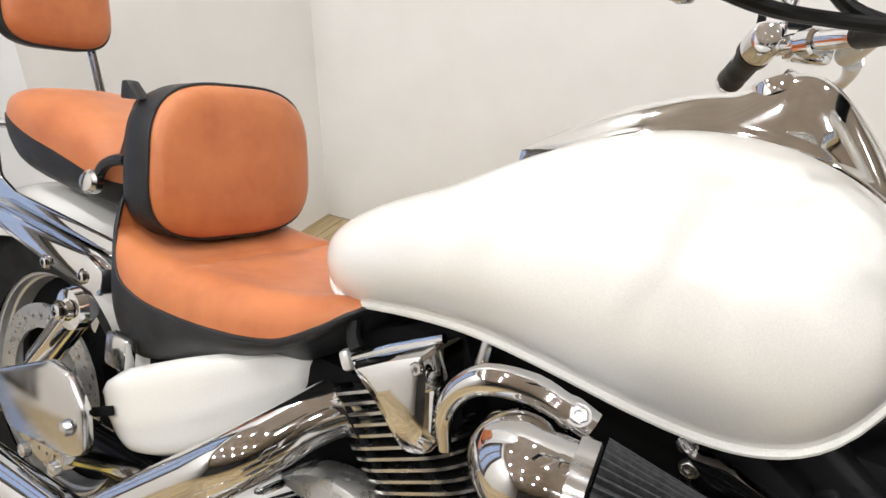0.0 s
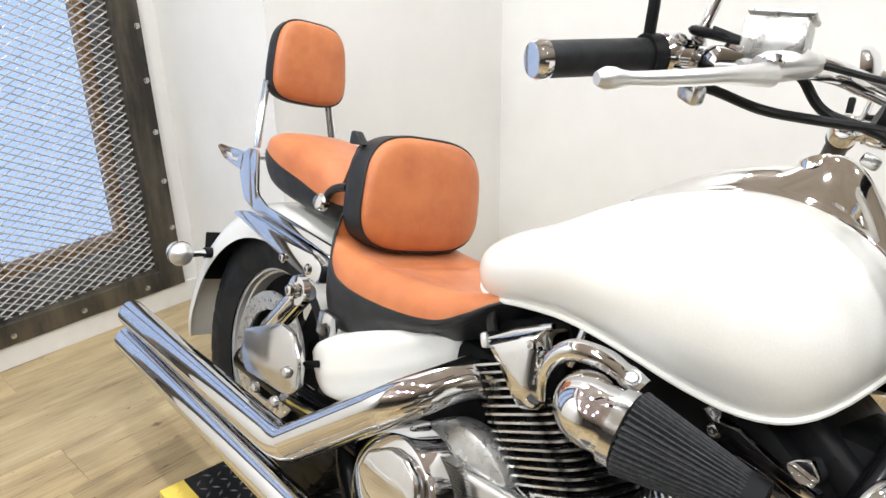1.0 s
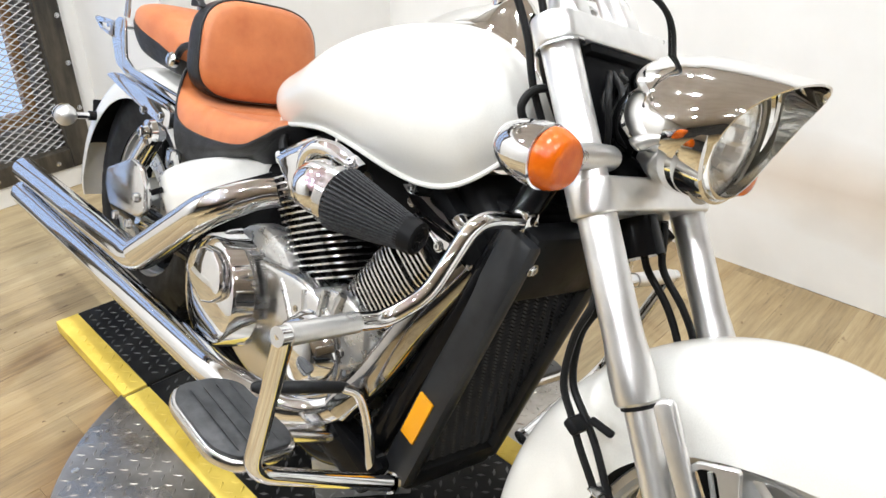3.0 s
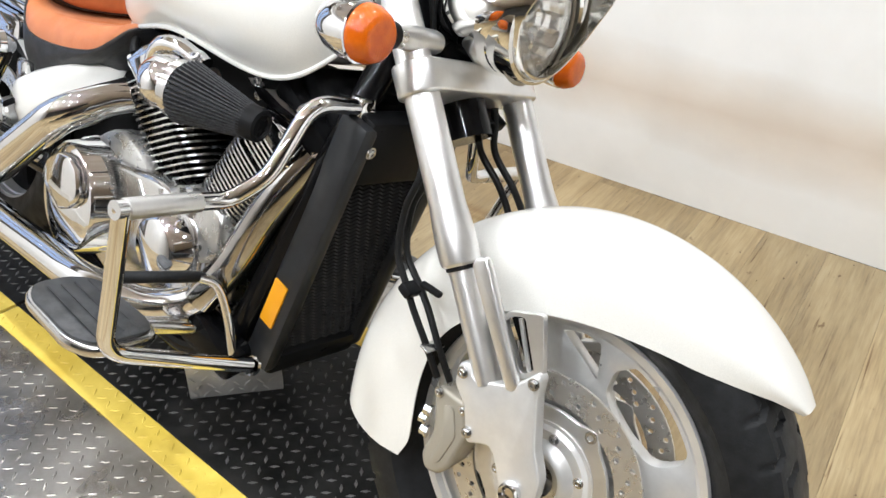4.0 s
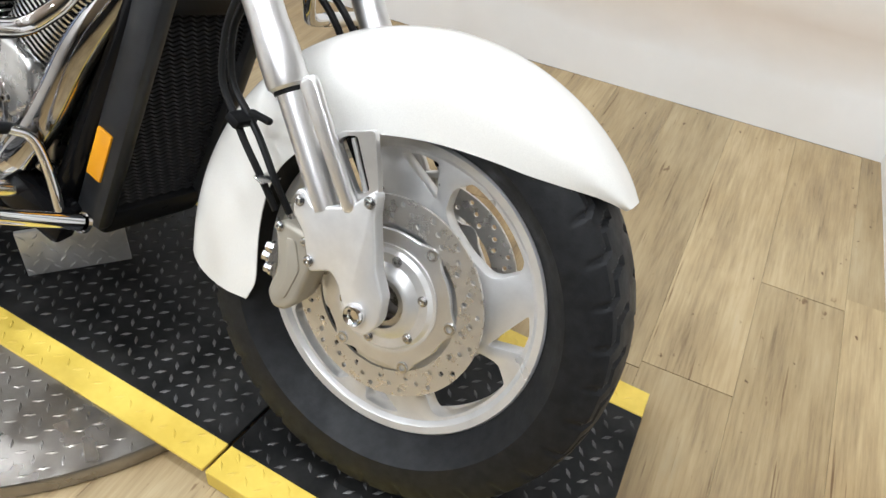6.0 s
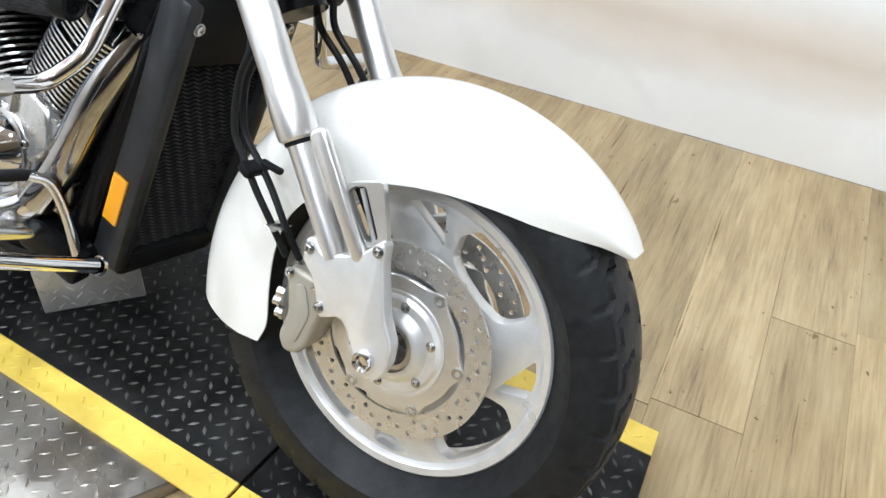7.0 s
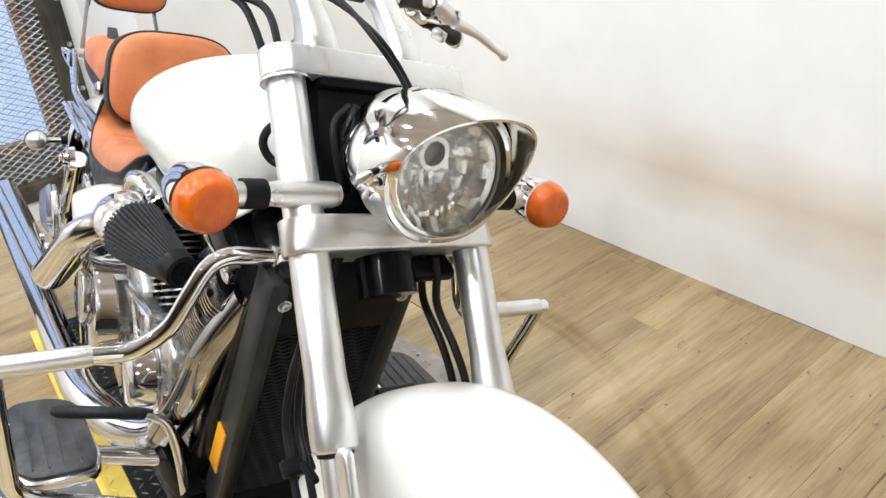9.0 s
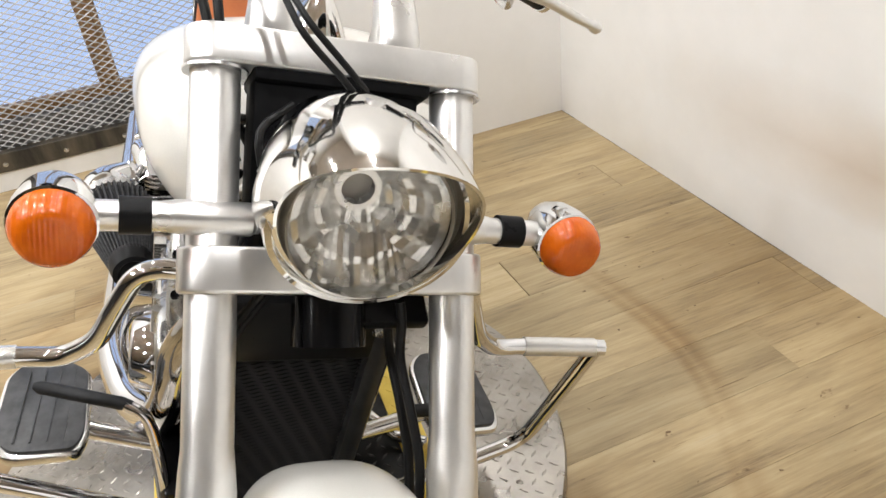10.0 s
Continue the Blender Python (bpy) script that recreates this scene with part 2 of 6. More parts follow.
# a soft tan band at knee height, a warm light tint put into the colour
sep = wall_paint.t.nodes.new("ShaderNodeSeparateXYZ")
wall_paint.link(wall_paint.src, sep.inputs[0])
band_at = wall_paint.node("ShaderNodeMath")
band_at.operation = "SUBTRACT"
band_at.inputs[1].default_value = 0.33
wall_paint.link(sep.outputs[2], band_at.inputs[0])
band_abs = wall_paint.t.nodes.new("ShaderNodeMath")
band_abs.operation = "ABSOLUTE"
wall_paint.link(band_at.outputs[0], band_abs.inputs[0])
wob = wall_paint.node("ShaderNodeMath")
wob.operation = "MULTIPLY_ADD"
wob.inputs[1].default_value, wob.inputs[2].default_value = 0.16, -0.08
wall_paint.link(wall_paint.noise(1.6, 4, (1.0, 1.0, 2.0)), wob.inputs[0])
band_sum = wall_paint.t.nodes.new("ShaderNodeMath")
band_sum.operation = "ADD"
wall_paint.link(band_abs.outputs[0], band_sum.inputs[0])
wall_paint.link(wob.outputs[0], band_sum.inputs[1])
warm_tint = wall_paint.ramp(band_sum.outputs[0], [(0.0, (0.785, 0.695, 0.605)), (0.05, (0.855, 0.785, 0.71)), (0.17, (1, 1, 1))])
warm_mix = wall_paint.t.nodes.new("ShaderNodeMix")
warm_mix.data_type, warm_mix.blend_type = "RGBA", "MULTIPLY"
warm_from = wall_paint.node("ShaderNodeMapRange", From_Min=-1.5, From_Max=-0.7)
wall_paint.link(sep.outputs[0], warm_from.inputs["Value"])
wall_paint.link(warm_from.outputs[0], warm_mix.inputs[0])
wall_paint.link(wall_paint.p.inputs["Base Color"].links[0].from_socket, warm_mix.inputs[6])
wall_paint.link(warm_tint, warm_mix.inputs[7])
wall_paint.link(warm_mix.outputs[2], wall_paint.p.inputs["Base Color"])
plain_paint = Mat("white_rear_wall_paint", (0.83, 0.82, 0.80), 0.55)
plain_paint.vary(3, (0.80, 0.79, 0.765), (0.85, 0.84, 0.82), 5).rough_vary(5, 0.45, 0.6)
trim_paint = Mat("white_trim_paint", (0.8, 0.79, 0.76), 0.4).vary(8, (0.74, 0.73, 0.70), (0.82, 0.81, 0.78))
door_iron = Mat("dark_iron_frame", (0.035, 0.032, 0.028), 0.5, 0.4)
door_iron.vary(12, (0.03, 0.027, 0.023), (0.13, 0.11, 0.08), 6, (1, 1, 0.2)).rough_vary(30, 0.4, 0.65)
brown_wood = Mat("brown_window_wood", (0.26, 0.15, 0.065), 0.5).vary(20, (0.19, 0.10, 0.04), (0.32, 0.19, 0.085), 5, (6, 6, 0.5))
reveal_paint = Mat("dark_reveal_paint", (0.13, 0.125, 0.12), 0.6).vary(8, (0.09, 0.086, 0.082), (0.17, 0.165, 0.16))
mesh_iron = Mat("expanded_mesh", (0.30, 0.29, 0.28), 0.45, 0.3).vary(20, (0.24, 0.235, 0.225), (0.36, 0.35, 0.34))

ceiling_paint = Mat('ceiling_paint', (0.56, 0.505, 0.445), 0.7).vary(4, (0.52, 0.465, 0.41), (0.60, 0.545, 0.48))
# for added walls out of view, dark so that the chrome mirrors dark
far_paint = Mat('dark_grey_paint', (0.09, 0.086, 0.082), 0.6).vary(2, (0.065, 0.062, 0.059), (0.115, 0.11, 0.105))
WALL_TURN = radians(6.055)
ROOM = Matrix.Rotation(WALL_TURN, 4, "Z")
REAR, JOG, BACK, RIGHT, FRONT = -2.740, -2.123, 1.606, 4.2, -6.5
JOG_AT = 0.617


def room_part(name, bm, mat, label, kind="structure", category="", smooth=False):
    ob = part(name, bm, mat, None, "", smooth)
    ob.matrix_world = ROOM
    return tagged(ob, label, category or name.split("_")[0], "", kind)


def slab(a0, a1, b0, b1, z0, z1, bm=None, bevel=0.0):
    return block((a1 - a0, b1 - b0, z1 - z0), ((a0 + a1) / 2, (b0 + b1) / 2, (z0 + z1) / 2), None, bevel, bm)


TH = 0.15
floor = room_part("floor", slab(REAR - 0.6, RIGHT + TH, FRONT - TH, BACK + TH, -0.12, -0.006), matte, "wood-look plank floor with worn grey-brown boards")
room_part("ceiling", slab(REAR - TH, RIGHT + TH, FRONT - TH, BACK + TH, CEIL, CEIL + 0.1), ceiling_paint, "dull grey-brown ceiling with round downlights")
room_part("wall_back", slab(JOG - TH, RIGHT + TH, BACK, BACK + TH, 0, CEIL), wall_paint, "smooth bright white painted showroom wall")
room_part("wall_jog", slab(REAR - TH, JOG, JOG_AT, BACK + TH, 0, CEIL), plain_paint, "white painted wall corner beside the mesh door")
room_part("wall_right", slab(RIGHT, RIGHT + TH, FRONT - TH, BACK, 0, CEIL), far_paint, "plain dark grey wall, added out of view to darken reflections")
room_part("wall_front", slab(REAR - TH, RIGHT, FRONT - TH, FRONT, 0, CEIL), far_paint, "plain dark grey wall, added unseen behind the camera")
bay = plate([(0.787, BACK), (0.888, -0.40), (1.008, -0.40), (0.907, BACK)], 1.05, ((0, 0, 0), (1, 0, 0), (0, 1, 0)))
room_part("wall_bay", bay, plain_paint, "low white painted partition wall at the end of the bay")
DW, DT = 0.57, 2.15
WC = -0.016
b = slab(REAR - TH, REAR, FRONT, WC - DW, 0, CEIL)
b = slab(REAR - TH, REAR, WC + DW, JOG_AT, 0, CEIL, b)
b = slab(REAR - TH, REAR, WC - DW, WC + DW, DT, CEIL, b)
b = slab(REAR - TH, REAR, WC - DW, WC + DW, 0, 0.012, b)
room_part("wall_rear", b, plain_paint, "white wall round a large mesh-covered window")
room_part("baseboard", slab(REAR, REAR + 0.014, FRONT, JOG_AT, 0.0, 0.078, None, 0.003), trim_paint, "white wooden baseboard under the mesh window", category="baseboard")

# the window with its iron mesh
win = tagged(new("window_1"), "large brown-framed window behind dark expanded metal mesh", "window", "", "structure")
win.matrix_world = ROOM @ Matrix.Translation((0, WC, 0))
X0 = REAR
for b0, b1, z0, z1, nm in ((-DW, -0.485, 0.08, DT, "stile"), (0.485, DW, 0.08, DT, "stile"), (-0.485, 0.485, 0.08, 0.155, "bottom_rail"), (-0.485, 0.485, DT - 0.09, DT, "top_rail")):
    part(nm, slab(X0 - 0.03, X0 + 0.025, b0, b1, z0, z1, None, 0.004), door_iron, win, "dark worn iron frame bar with bolts", False)
for zc in np.arange(0.3, 2.1, 0.17):
    for bc in (-0.555, 0.555):
        part("bolt", bolt((X0 + 0.025, bc, zc), (1, 0, 0), 0.007, 0.006), zinc, win)
for bc in np.arange(-0.45, 0.5, 0.22):
    part("bolt", bolt((X0 + 0.025, bc, 0.11), (1, 0, 0), 0.007, 0.006), zinc, win)
gx = X0 - 0.10
for b0, b1, z0, z1 in ((-0.45, -0.41, 0.27, 2.1), (0.41, 0.445, 0.27, 2.1), (-0.038, 0.038, 0.27, 2.1), (-0.45, 0.445, 0.245, 0.29), (-0.45, 0.445, 2.06, 2.1)):
    part("window_frame", slab(gx - 0.03, gx + 0.02, b0, b1, z0, z1, None, 0.003), brown_wood, win, "brown wooden window frame", False)
for b0, b1 in ((-0.41, -0.038), (0.038, 0.41)):
    pane = part("pane", slab(gx - 0.008, gx - 0.003, b0, b1, 0.29, 2.06), glass, win, "clear window pane", False)
    pane.visible_shadow = False
part("sill", slab(X0 - TH, X0 - 0.03, -0.51, 0.51, 0.012, 0.245), reveal_paint, win, "dark panel below the window", False)
for b0, b1 in ((-DW, -0.45), (0.445, DW)):
    part("reveal", slab(X0 - TH, X0 - 0.03, b0, b1, 0.012, DT), reveal_paint, win, "dark grey reveal panel", False)


def expanded_mesh():
    """Zigzag strands that touch at their bends, as in expanded metal."""
    bm = bmesh.new()
    cw, ch, wd = 0.046, 0.0122, 0.0042
    x = X0 - 0.012
    rows = int((DT - 0.16) / ch)
    cols = int(0.99 / (cw / 2))
    for r in range(rows):
        z0 = 0.155 + r * ch
        pts = [(-0.485 + c * cw / 2, z0 + (ch / 2 if (c + r) % 2 else -ch / 2) * 0.94) for c in range(cols + 1)]
        up = [bm.verts.new((x, bb, zz + wd / 2)) for bb, zz in pts]
        dn = [bm.verts.new((x + 0.003, bb, zz - wd / 2)) for bb, zz in pts]
        for i in range(cols):
            bm.faces.new((up[i], up[i + 1], dn[i + 1], dn[i]))
    return bm


tagged(part("mesh", expanded_mesh(), mesh_iron, win, "dark diamond expanded metal mesh", False), kind="stuff")

daylight = bpy.data.materials.new("window_daylight")
daylight.use_nodes = True
daylight.node_tree.nodes.remove(daylight.node_tree.nodes["Principled BSDF"])
glow = daylight.node_tree.nodes.new("ShaderNodeEmission")
glow.inputs[0].default_value, glow.inputs[1].default_value = (0.52, 0.67, 1.0, 1), 1.0
daylight.node_tree.links.new(glow.outputs[0], daylight.node_tree.nodes["Material Output"].inputs[0])
me = bpy.data.meshes.new("backdrop")
me.from_pydata([(X0 - 0.9, -2.5, -0.5), (X0 - 0.9, 2.5, -0.5), (X0 - 0.9, 2.5, 3.4), (X0 - 0.9, -2.5, 3.4)], [], [(0, 1, 2, 3)])
me.materials.append(daylight)
back = tagged(new("backdrop", me), "pale blue daylight outside the window", "backdrop", "", "structure")
back.matrix_world = ROOM

# downlights in the ceiling
lamp_glow = bpy.data.materials.new("downlight_glow")
lamp_glow.use_nodes = True
lamp_glow.node_tree.nodes.remove(lamp_glow.node_tree.nodes["Principled BSDF"])
g2 = lamp_glow.node_tree.nodes.new("ShaderNodeEmission")
g2.inputs[0].default_value, g2.inputs[1].default_value = (1.0, 0.95, 0.89, 1), 30.0
lamp_glow.node_tree.links.new(g2.outputs[0], lamp_glow.node_tree.nodes["Material Output"].inputs[0])


class Plain:
    """A finished material, for part()."""

    def __init__(self, m):
        self.m = m


for lx, ly in LAMPS:
    dl = part("ceiling_light", lathe([(0.035, -0.002), (0.050, -0.010), (0.072, -0.012), (0.078, -0.006), (0.078, 0.0)], (0, 0, 0), (0, 0, 1), 28), trim_paint)
    dl.location = (lx, ly, CEIL)
    part("diffuser", lathe([(0.035, -0.003), (0.0, -0.003)], (0, 0, 0), (0, 0, 1), 28), Plain(lamp_glow), dl, "glowing lamp face")
    tagged(dl, "round white ceiling downlight, switched on", "ceiling light", "ceiling downlights")

# the turntable and the strip on it
plate_steel = Mat("bare_diamond_plate", (0.32, 0.298, 0.27), 0.3, 0.9).vary(6, (0.21, 0.194, 0.172), (0.41, 0.385, 0.35), 6).rough_vary(10, 0.2, 0.42)
black_plate = Mat("black_diamond_plate", (0.016, 0.0155, 0.0155), 0.42, 0.3, Specular_IOR_Level=0.2).vary(9, (0.007, 0.007, 0.007), (0.034, 0.033, 0.031), 6, None, 0.4, 0.75).rough_vary(14, 0.3, 0.6)
worn_tread = Mat("worn_black_tread", (0.07, 0.069, 0.067), 0.38, 0.5).vary(7, (0.022, 0.0215, 0.021), (0.15, 0.147, 0.143), 6).rough_vary(14, 0.3, 0.5)
yellow = Mat("yellow_safety_paint", (0.76, 0.56, 0.09), 0.45).vary(10, (0.66, 0.47, 0.06), (0.82, 0.62, 0.11), 6).rough_vary(14, 0.35, 0.55)
TX, TY, TR, TZ = -0.851, 0.078, 0.608, 0.033
SLOPE, SX0, SX1, SW, YW, SZ = 0.0373, -1.80, 0.376, 0.566, 0.061, 0.041


def strip_y(x):
    return -0.148 + SLOPE * x


def deck_end(x, v):
    """The front end of the last plate is cut a little askew."""
    return 0.431 - 0.126 * v if x == SX1 else x


def lumps(places, z, bm=None):
    """Raised lens-shaped treads: (x, y, turn) each."""
    vs, fs = [], []
    for x, y, a in places:
        k = len(vs)
        c, s = math.cos(a), math.sin(a)
        for u, v, h in ((-0.011, 0, 0), (0, -0.0036, 0), (0.011, 0, 0), (0, 0.0036, 0), (-0.005, 0, 0.0017), (0.005, 0, 0.0017)):
            vs.append((x + c * u - s * v, y + s * u + c * v, z + h))
        fs += [(k, k + 1, k + 5, k + 4), (k + 1, k + 2, k + 5), (k + 2, k + 3, k + 4, k + 5), (k + 3, k, k + 4)]
    me = bpy.data.meshes.new("tmp")
    me.from_pydata(vs, [], fs)
    bm = bm or bmesh.new()
    bm.from_mesh(me)
    bpy.data.meshes.remove(me)
    return bm


def tread_grid(inside, pitch=0.0265):
    out = []
    for i in range(-110, 60):
        for j in range(-40, 50):
            x, y = i * pitch + (pitch / 2 if j % 2 else 0), j * pitch * 0.5 * 2
            if inside(x, y):
                out.append((x, y, radians(45 if (i + j) % 2 else -45)))
    return out


disc = part("turntable", lathe([(0, 0), (TR - 0.03, 0), (TR, 0.004), (TR, TZ - 0.006), (TR - 0.004, TZ), (0, TZ)], (0, 0, 0), (0, 0, 1), 120), plate_steel)
disc.location = (TX, TY, 0)
tagged(disc, "round bare steel diamond plate turntable on the floor", "turntable")
on_disc = tread_grid(lambda x, y: math.hypot(x, y) < TR - 0.015 and not (strip_y(x + TX) < y + TY + 0.012 < strip_y(x + TX) + SW + 0.024))
tagged(part("tread", lumps(on_disc, TZ), plate_steel, disc, "raised steel tread pattern", False), kind="stuff")
for k in range(14):
    a = k / 14 * 2 * math.pi
    if not strip_y(TX + 0.575 * math.cos(a)) - 0.02 < TY + 0.575 * math.sin(a) < strip_y(TX + 0.575 * math.cos(a)) + SW + 0.02:
        part("bolt", bolt((0.575 * math.cos(a), 0.575 * math.sin(a), TZ), (0, 0, 1), 0.006, 0.004), zinc, disc)

for x0, x1 in ((SX0, -1.374), (-1.362, -0.192), (-0.186, SX1)):
    deck = tagged(new("lift_deck"), "black diamond plate deck with yellow painted edges", "deck", "deck plates")
    deck.location = (0, 0, 0)
    under = SZ - 0.012 if abs(x0 + 1.362) < 0.01 else 0.0

    def strip_box(v0, v1, name, mat, label):
        xa, xb = deck_end(x1, v0), deck_end(x1, v1)
        o = [(x0, strip_y(x0) + v0), (xa, strip_y(xa) + v0), (xb, strip_y(xb) + v1), (x0, strip_y(x0) + v1)]
        z0 = max(under, TZ + 0.001) if abs(x0 + 1.362) < 0.01 else 0.004
        return part(name, plate(o, SZ - z0, ((0, 0, z0), (1, 0, 0), (0, 1, 0)), 0.0012, (), 1), mat, deck, label, False)
    strip_box(0, YW - 0.001, "edge", yellow, "yellow painted edge")
    strip_box(YW, SW - YW, "plate", black_plate, "black diamond plate")
    strip_box(SW - YW + 0.001, SW, "edge", yellow, "yellow painted edge")

    def band(v0, v1):
        return tread_grid(lambda x, y: x0 + 0.012 < x < deck_end(x1, y - strip_y(x)) - 0.012 and strip_y(x) + v0 + 0.01 < y < strip_y(x) + v1 - 0.01)
    tagged(part("edge_tread", lumps(band(0, YW) + band(SW - YW, SW), SZ), yellow, deck, "yellow raised tread", False), kind="stuff")
    tagged(part("tread", lumps(band(YW, SW - YW), SZ), worn_tread, deck, "black raised tread", False), kind="stuff")


# ---- the motorcycle ----
STEER, RAKE = radians(3.1), radians(33.9)
bike = tagged(new("motorcycle"), "pearl white cruiser motorcycle with tan leather seats and chrome trim", "motorcycle")
bike.matrix_world = pose(0, 0, 0.0368, -17.85)
AXIS = Vector((-math.sin(RAKE), 0, math.cos(RAKE)))
HEAD = Vector((-0.365, 0, 0.84))
TURN_HEAD = Matrix.Translation(HEAD) @ Matrix.Rotation(STEER, 4, AXIS) @ Matrix.Translation(-HEAD)


SIZE = 0.948


def fixed(name, bm, mat, label="", parent=None, smooth=True, sharp=35, about=None):
    """A part of the frame; about: the hub of a part that stays round."""
    for v in bm.verts:
        c = Vector(about) if about else v.co
        d = v.co - c
        back = min(max((-c.x - 0.45) / 0.5, 0.0), 1.0)
        side = 0.027 * math.tanh(max(-c.x - 0.30, 0.0) / 0.9)
        v.co = Vector((SIZE * (1.016 * c.x + d.x) - 0.017 * back * back * (3 - 2 * back), SIZE * v.co.y + side, SIZE * (v.co.z + 0.034 + 0.006 * c.x)))
    return part(name, bm, mat, parent or bike, label, smooth, sharp)


def turned(name, bm, mat, label="", parent=None, smooth=True, sharp=35):
    """A part that turns with the fork."""
    for v in bm.verts:
        p = TURN_HEAD @ v.co
        v.co = Vector((SIZE * (p.x - 0.011 * (p.z - 0.35)), SIZE * p.y, SIZE * (p.z + 0.034)))
    return part(name, bm, mat, parent or bike, label, smooth, sharp)


# wheels
def tyre_mesh(c, R, W, seat, seg=612, bead=0.035):
    prof = []
    for k in range(45):
        s = -1 + 2 * k / 44
        a = s * 1.9
        y = W / 2 * math.copysign(abs(math.sin(min(abs(a), math.pi / 2))) ** 0.9, s) if abs(a) < math.pi / 2 else math.copysign(W / 2 - (abs(a) - math.pi / 2) * bead, s)
        f = abs(s)
        r = R - (R - seat) * (0.10 * min(f / 0.5, 1) ** 2 + (0 if f < 0.5 else 0.90 * ((f - 0.5) / 0.5) ** 1.1))
        prof.append((r, y, f))
    bm = bmesh.new()
    loops = []
    for k in range(seg):
        th = 2 * math.pi * k / seg
        ring = []
        for r, y, f in prof:
            g = 0.0
            if 0.12 < f < 0.60:
                ph = (th * 17 / math.pi + (0.5 if y > 0 else 0) + (0.45 if f > 0.36 else 0.0) + f * 0.9) % 1.0
                if ph < 0.17 or (0.33 < f < 0.39 and ph < 0.62):
                    g = 0.0055
            ring.append(Vector(c) + Vector(((r - g) * math.cos(th), y, (r - g) * math.sin(th))))
        loops.append(ring)
    vs = [[bm.verts.new(p) for p in ring] for ring in loops]
    for k in range(seg):
        a, b = vs[k], vs[(k + 1) % seg]
        for i in range(len(prof) - 1):
            bm.faces.new((a[i], a[i + 1], b[i + 1], b[i]))
    return bm


def polar(c, y, r, a):
    return (c[0] + r * math.cos(a), y, c[2] + r * math.sin(a))


FENDER = Vector((0, 0, 0.318))
FW = Vector((0.012, 0, 0.336))
half_rim = [(0.2165, 0.027), (0.2215, 0.0330), (0.2235, 0.0350), (0.2345, 0.0362), (0.2375, 0.033), (0.2375, 0.028), (0.232, 0.022), (0.230, 0.01)]
rim = lathe([(r, -h) for r, h in half_rim] + [(r, h) for r, h in half_rim[::-1]] + [(0.218, 0.022), (0.216, 0.0), (0.218, -0.022)],
            FW, (0, 1, 0), 120, None, (1, 0, 0), True)
front_wheel = turned("front_wheel", rim, wheel_silver, "cast aluminium front wheel")
turned("tyre", tyre_mesh(FW, 0.347, 0.152, 0.2365, bead=0.14), rubber, "black tyre with grooved tread", front_wheel, sharp=28)


def sector(r0, r1, a0, a1, n=10):
    pts = [(r1 * math.cos(a0 + (a1 - a0) * k / n), r1 * math.sin(a0 + (a1 - a0) * k / n)) for k in range(n + 1)]
    return pts + [(r0 * math.cos(a1), r0 * math.sin(a1)), (r0 * math.cos(a0), r0 * math.sin(a0))]


def at_angle(r, deg):
    return (r * math.cos(radians(deg)), r * math.sin(radians(deg)))


def wheel_face(y, depth, turn0):
    """Four broad spokes: large openings and small three-cornered slots between them."""
    holes = []
    for k in range(4):
        a = turn0 + 44 + 90 * k
        big = [at_angle(0.2115, a - 18 + 36 * i / 10) for i in range(11)] + [at_angle(0.186, a + 24), at_angle(0.150, a + 22), at_angle(0.135, a + 12), at_angle(0.132, a - 5), at_angle(0.150, a - 21), at_angle(0.166, a - 23), at_angle(0.200, a - 22)]
        holes.append(soft_poly(big, 0.010, 3))
        b0 = turn0 + 90 * k
        holes.append(soft_poly([at_angle(0.209, b0 + 5), at_angle(0.213, b0 - 3), at_angle(0.210, b0 - 12), at_angle(0.158, b0 - 17)], 0.006, 3))
    return plate(circle(0.219, 120), depth, (FW + Vector((0, y, 0)), (1, 0, 0), (0, 0, 1)), 0.004, [circle(0.045, 32)] + holes, 2)


turned("spokes", wheel_face(-0.001, 0.026, 9), wheel_silver, "four broad cast spokes with slots", front_wheel)
turned("hub", lathe([(0.03, -0.085), (0.048, -0.085), (0.062, -0.076), (0.066, -0.05), (0.055, -0.03), (0.055, 0.03), (0.066, 0.05), (0.062, 0.076), (0.048, 0.085), (0.03, 0.085)], FW, (0, 1, 0), 48, None, (1, 0, 0)), alu, "", front_wheel)


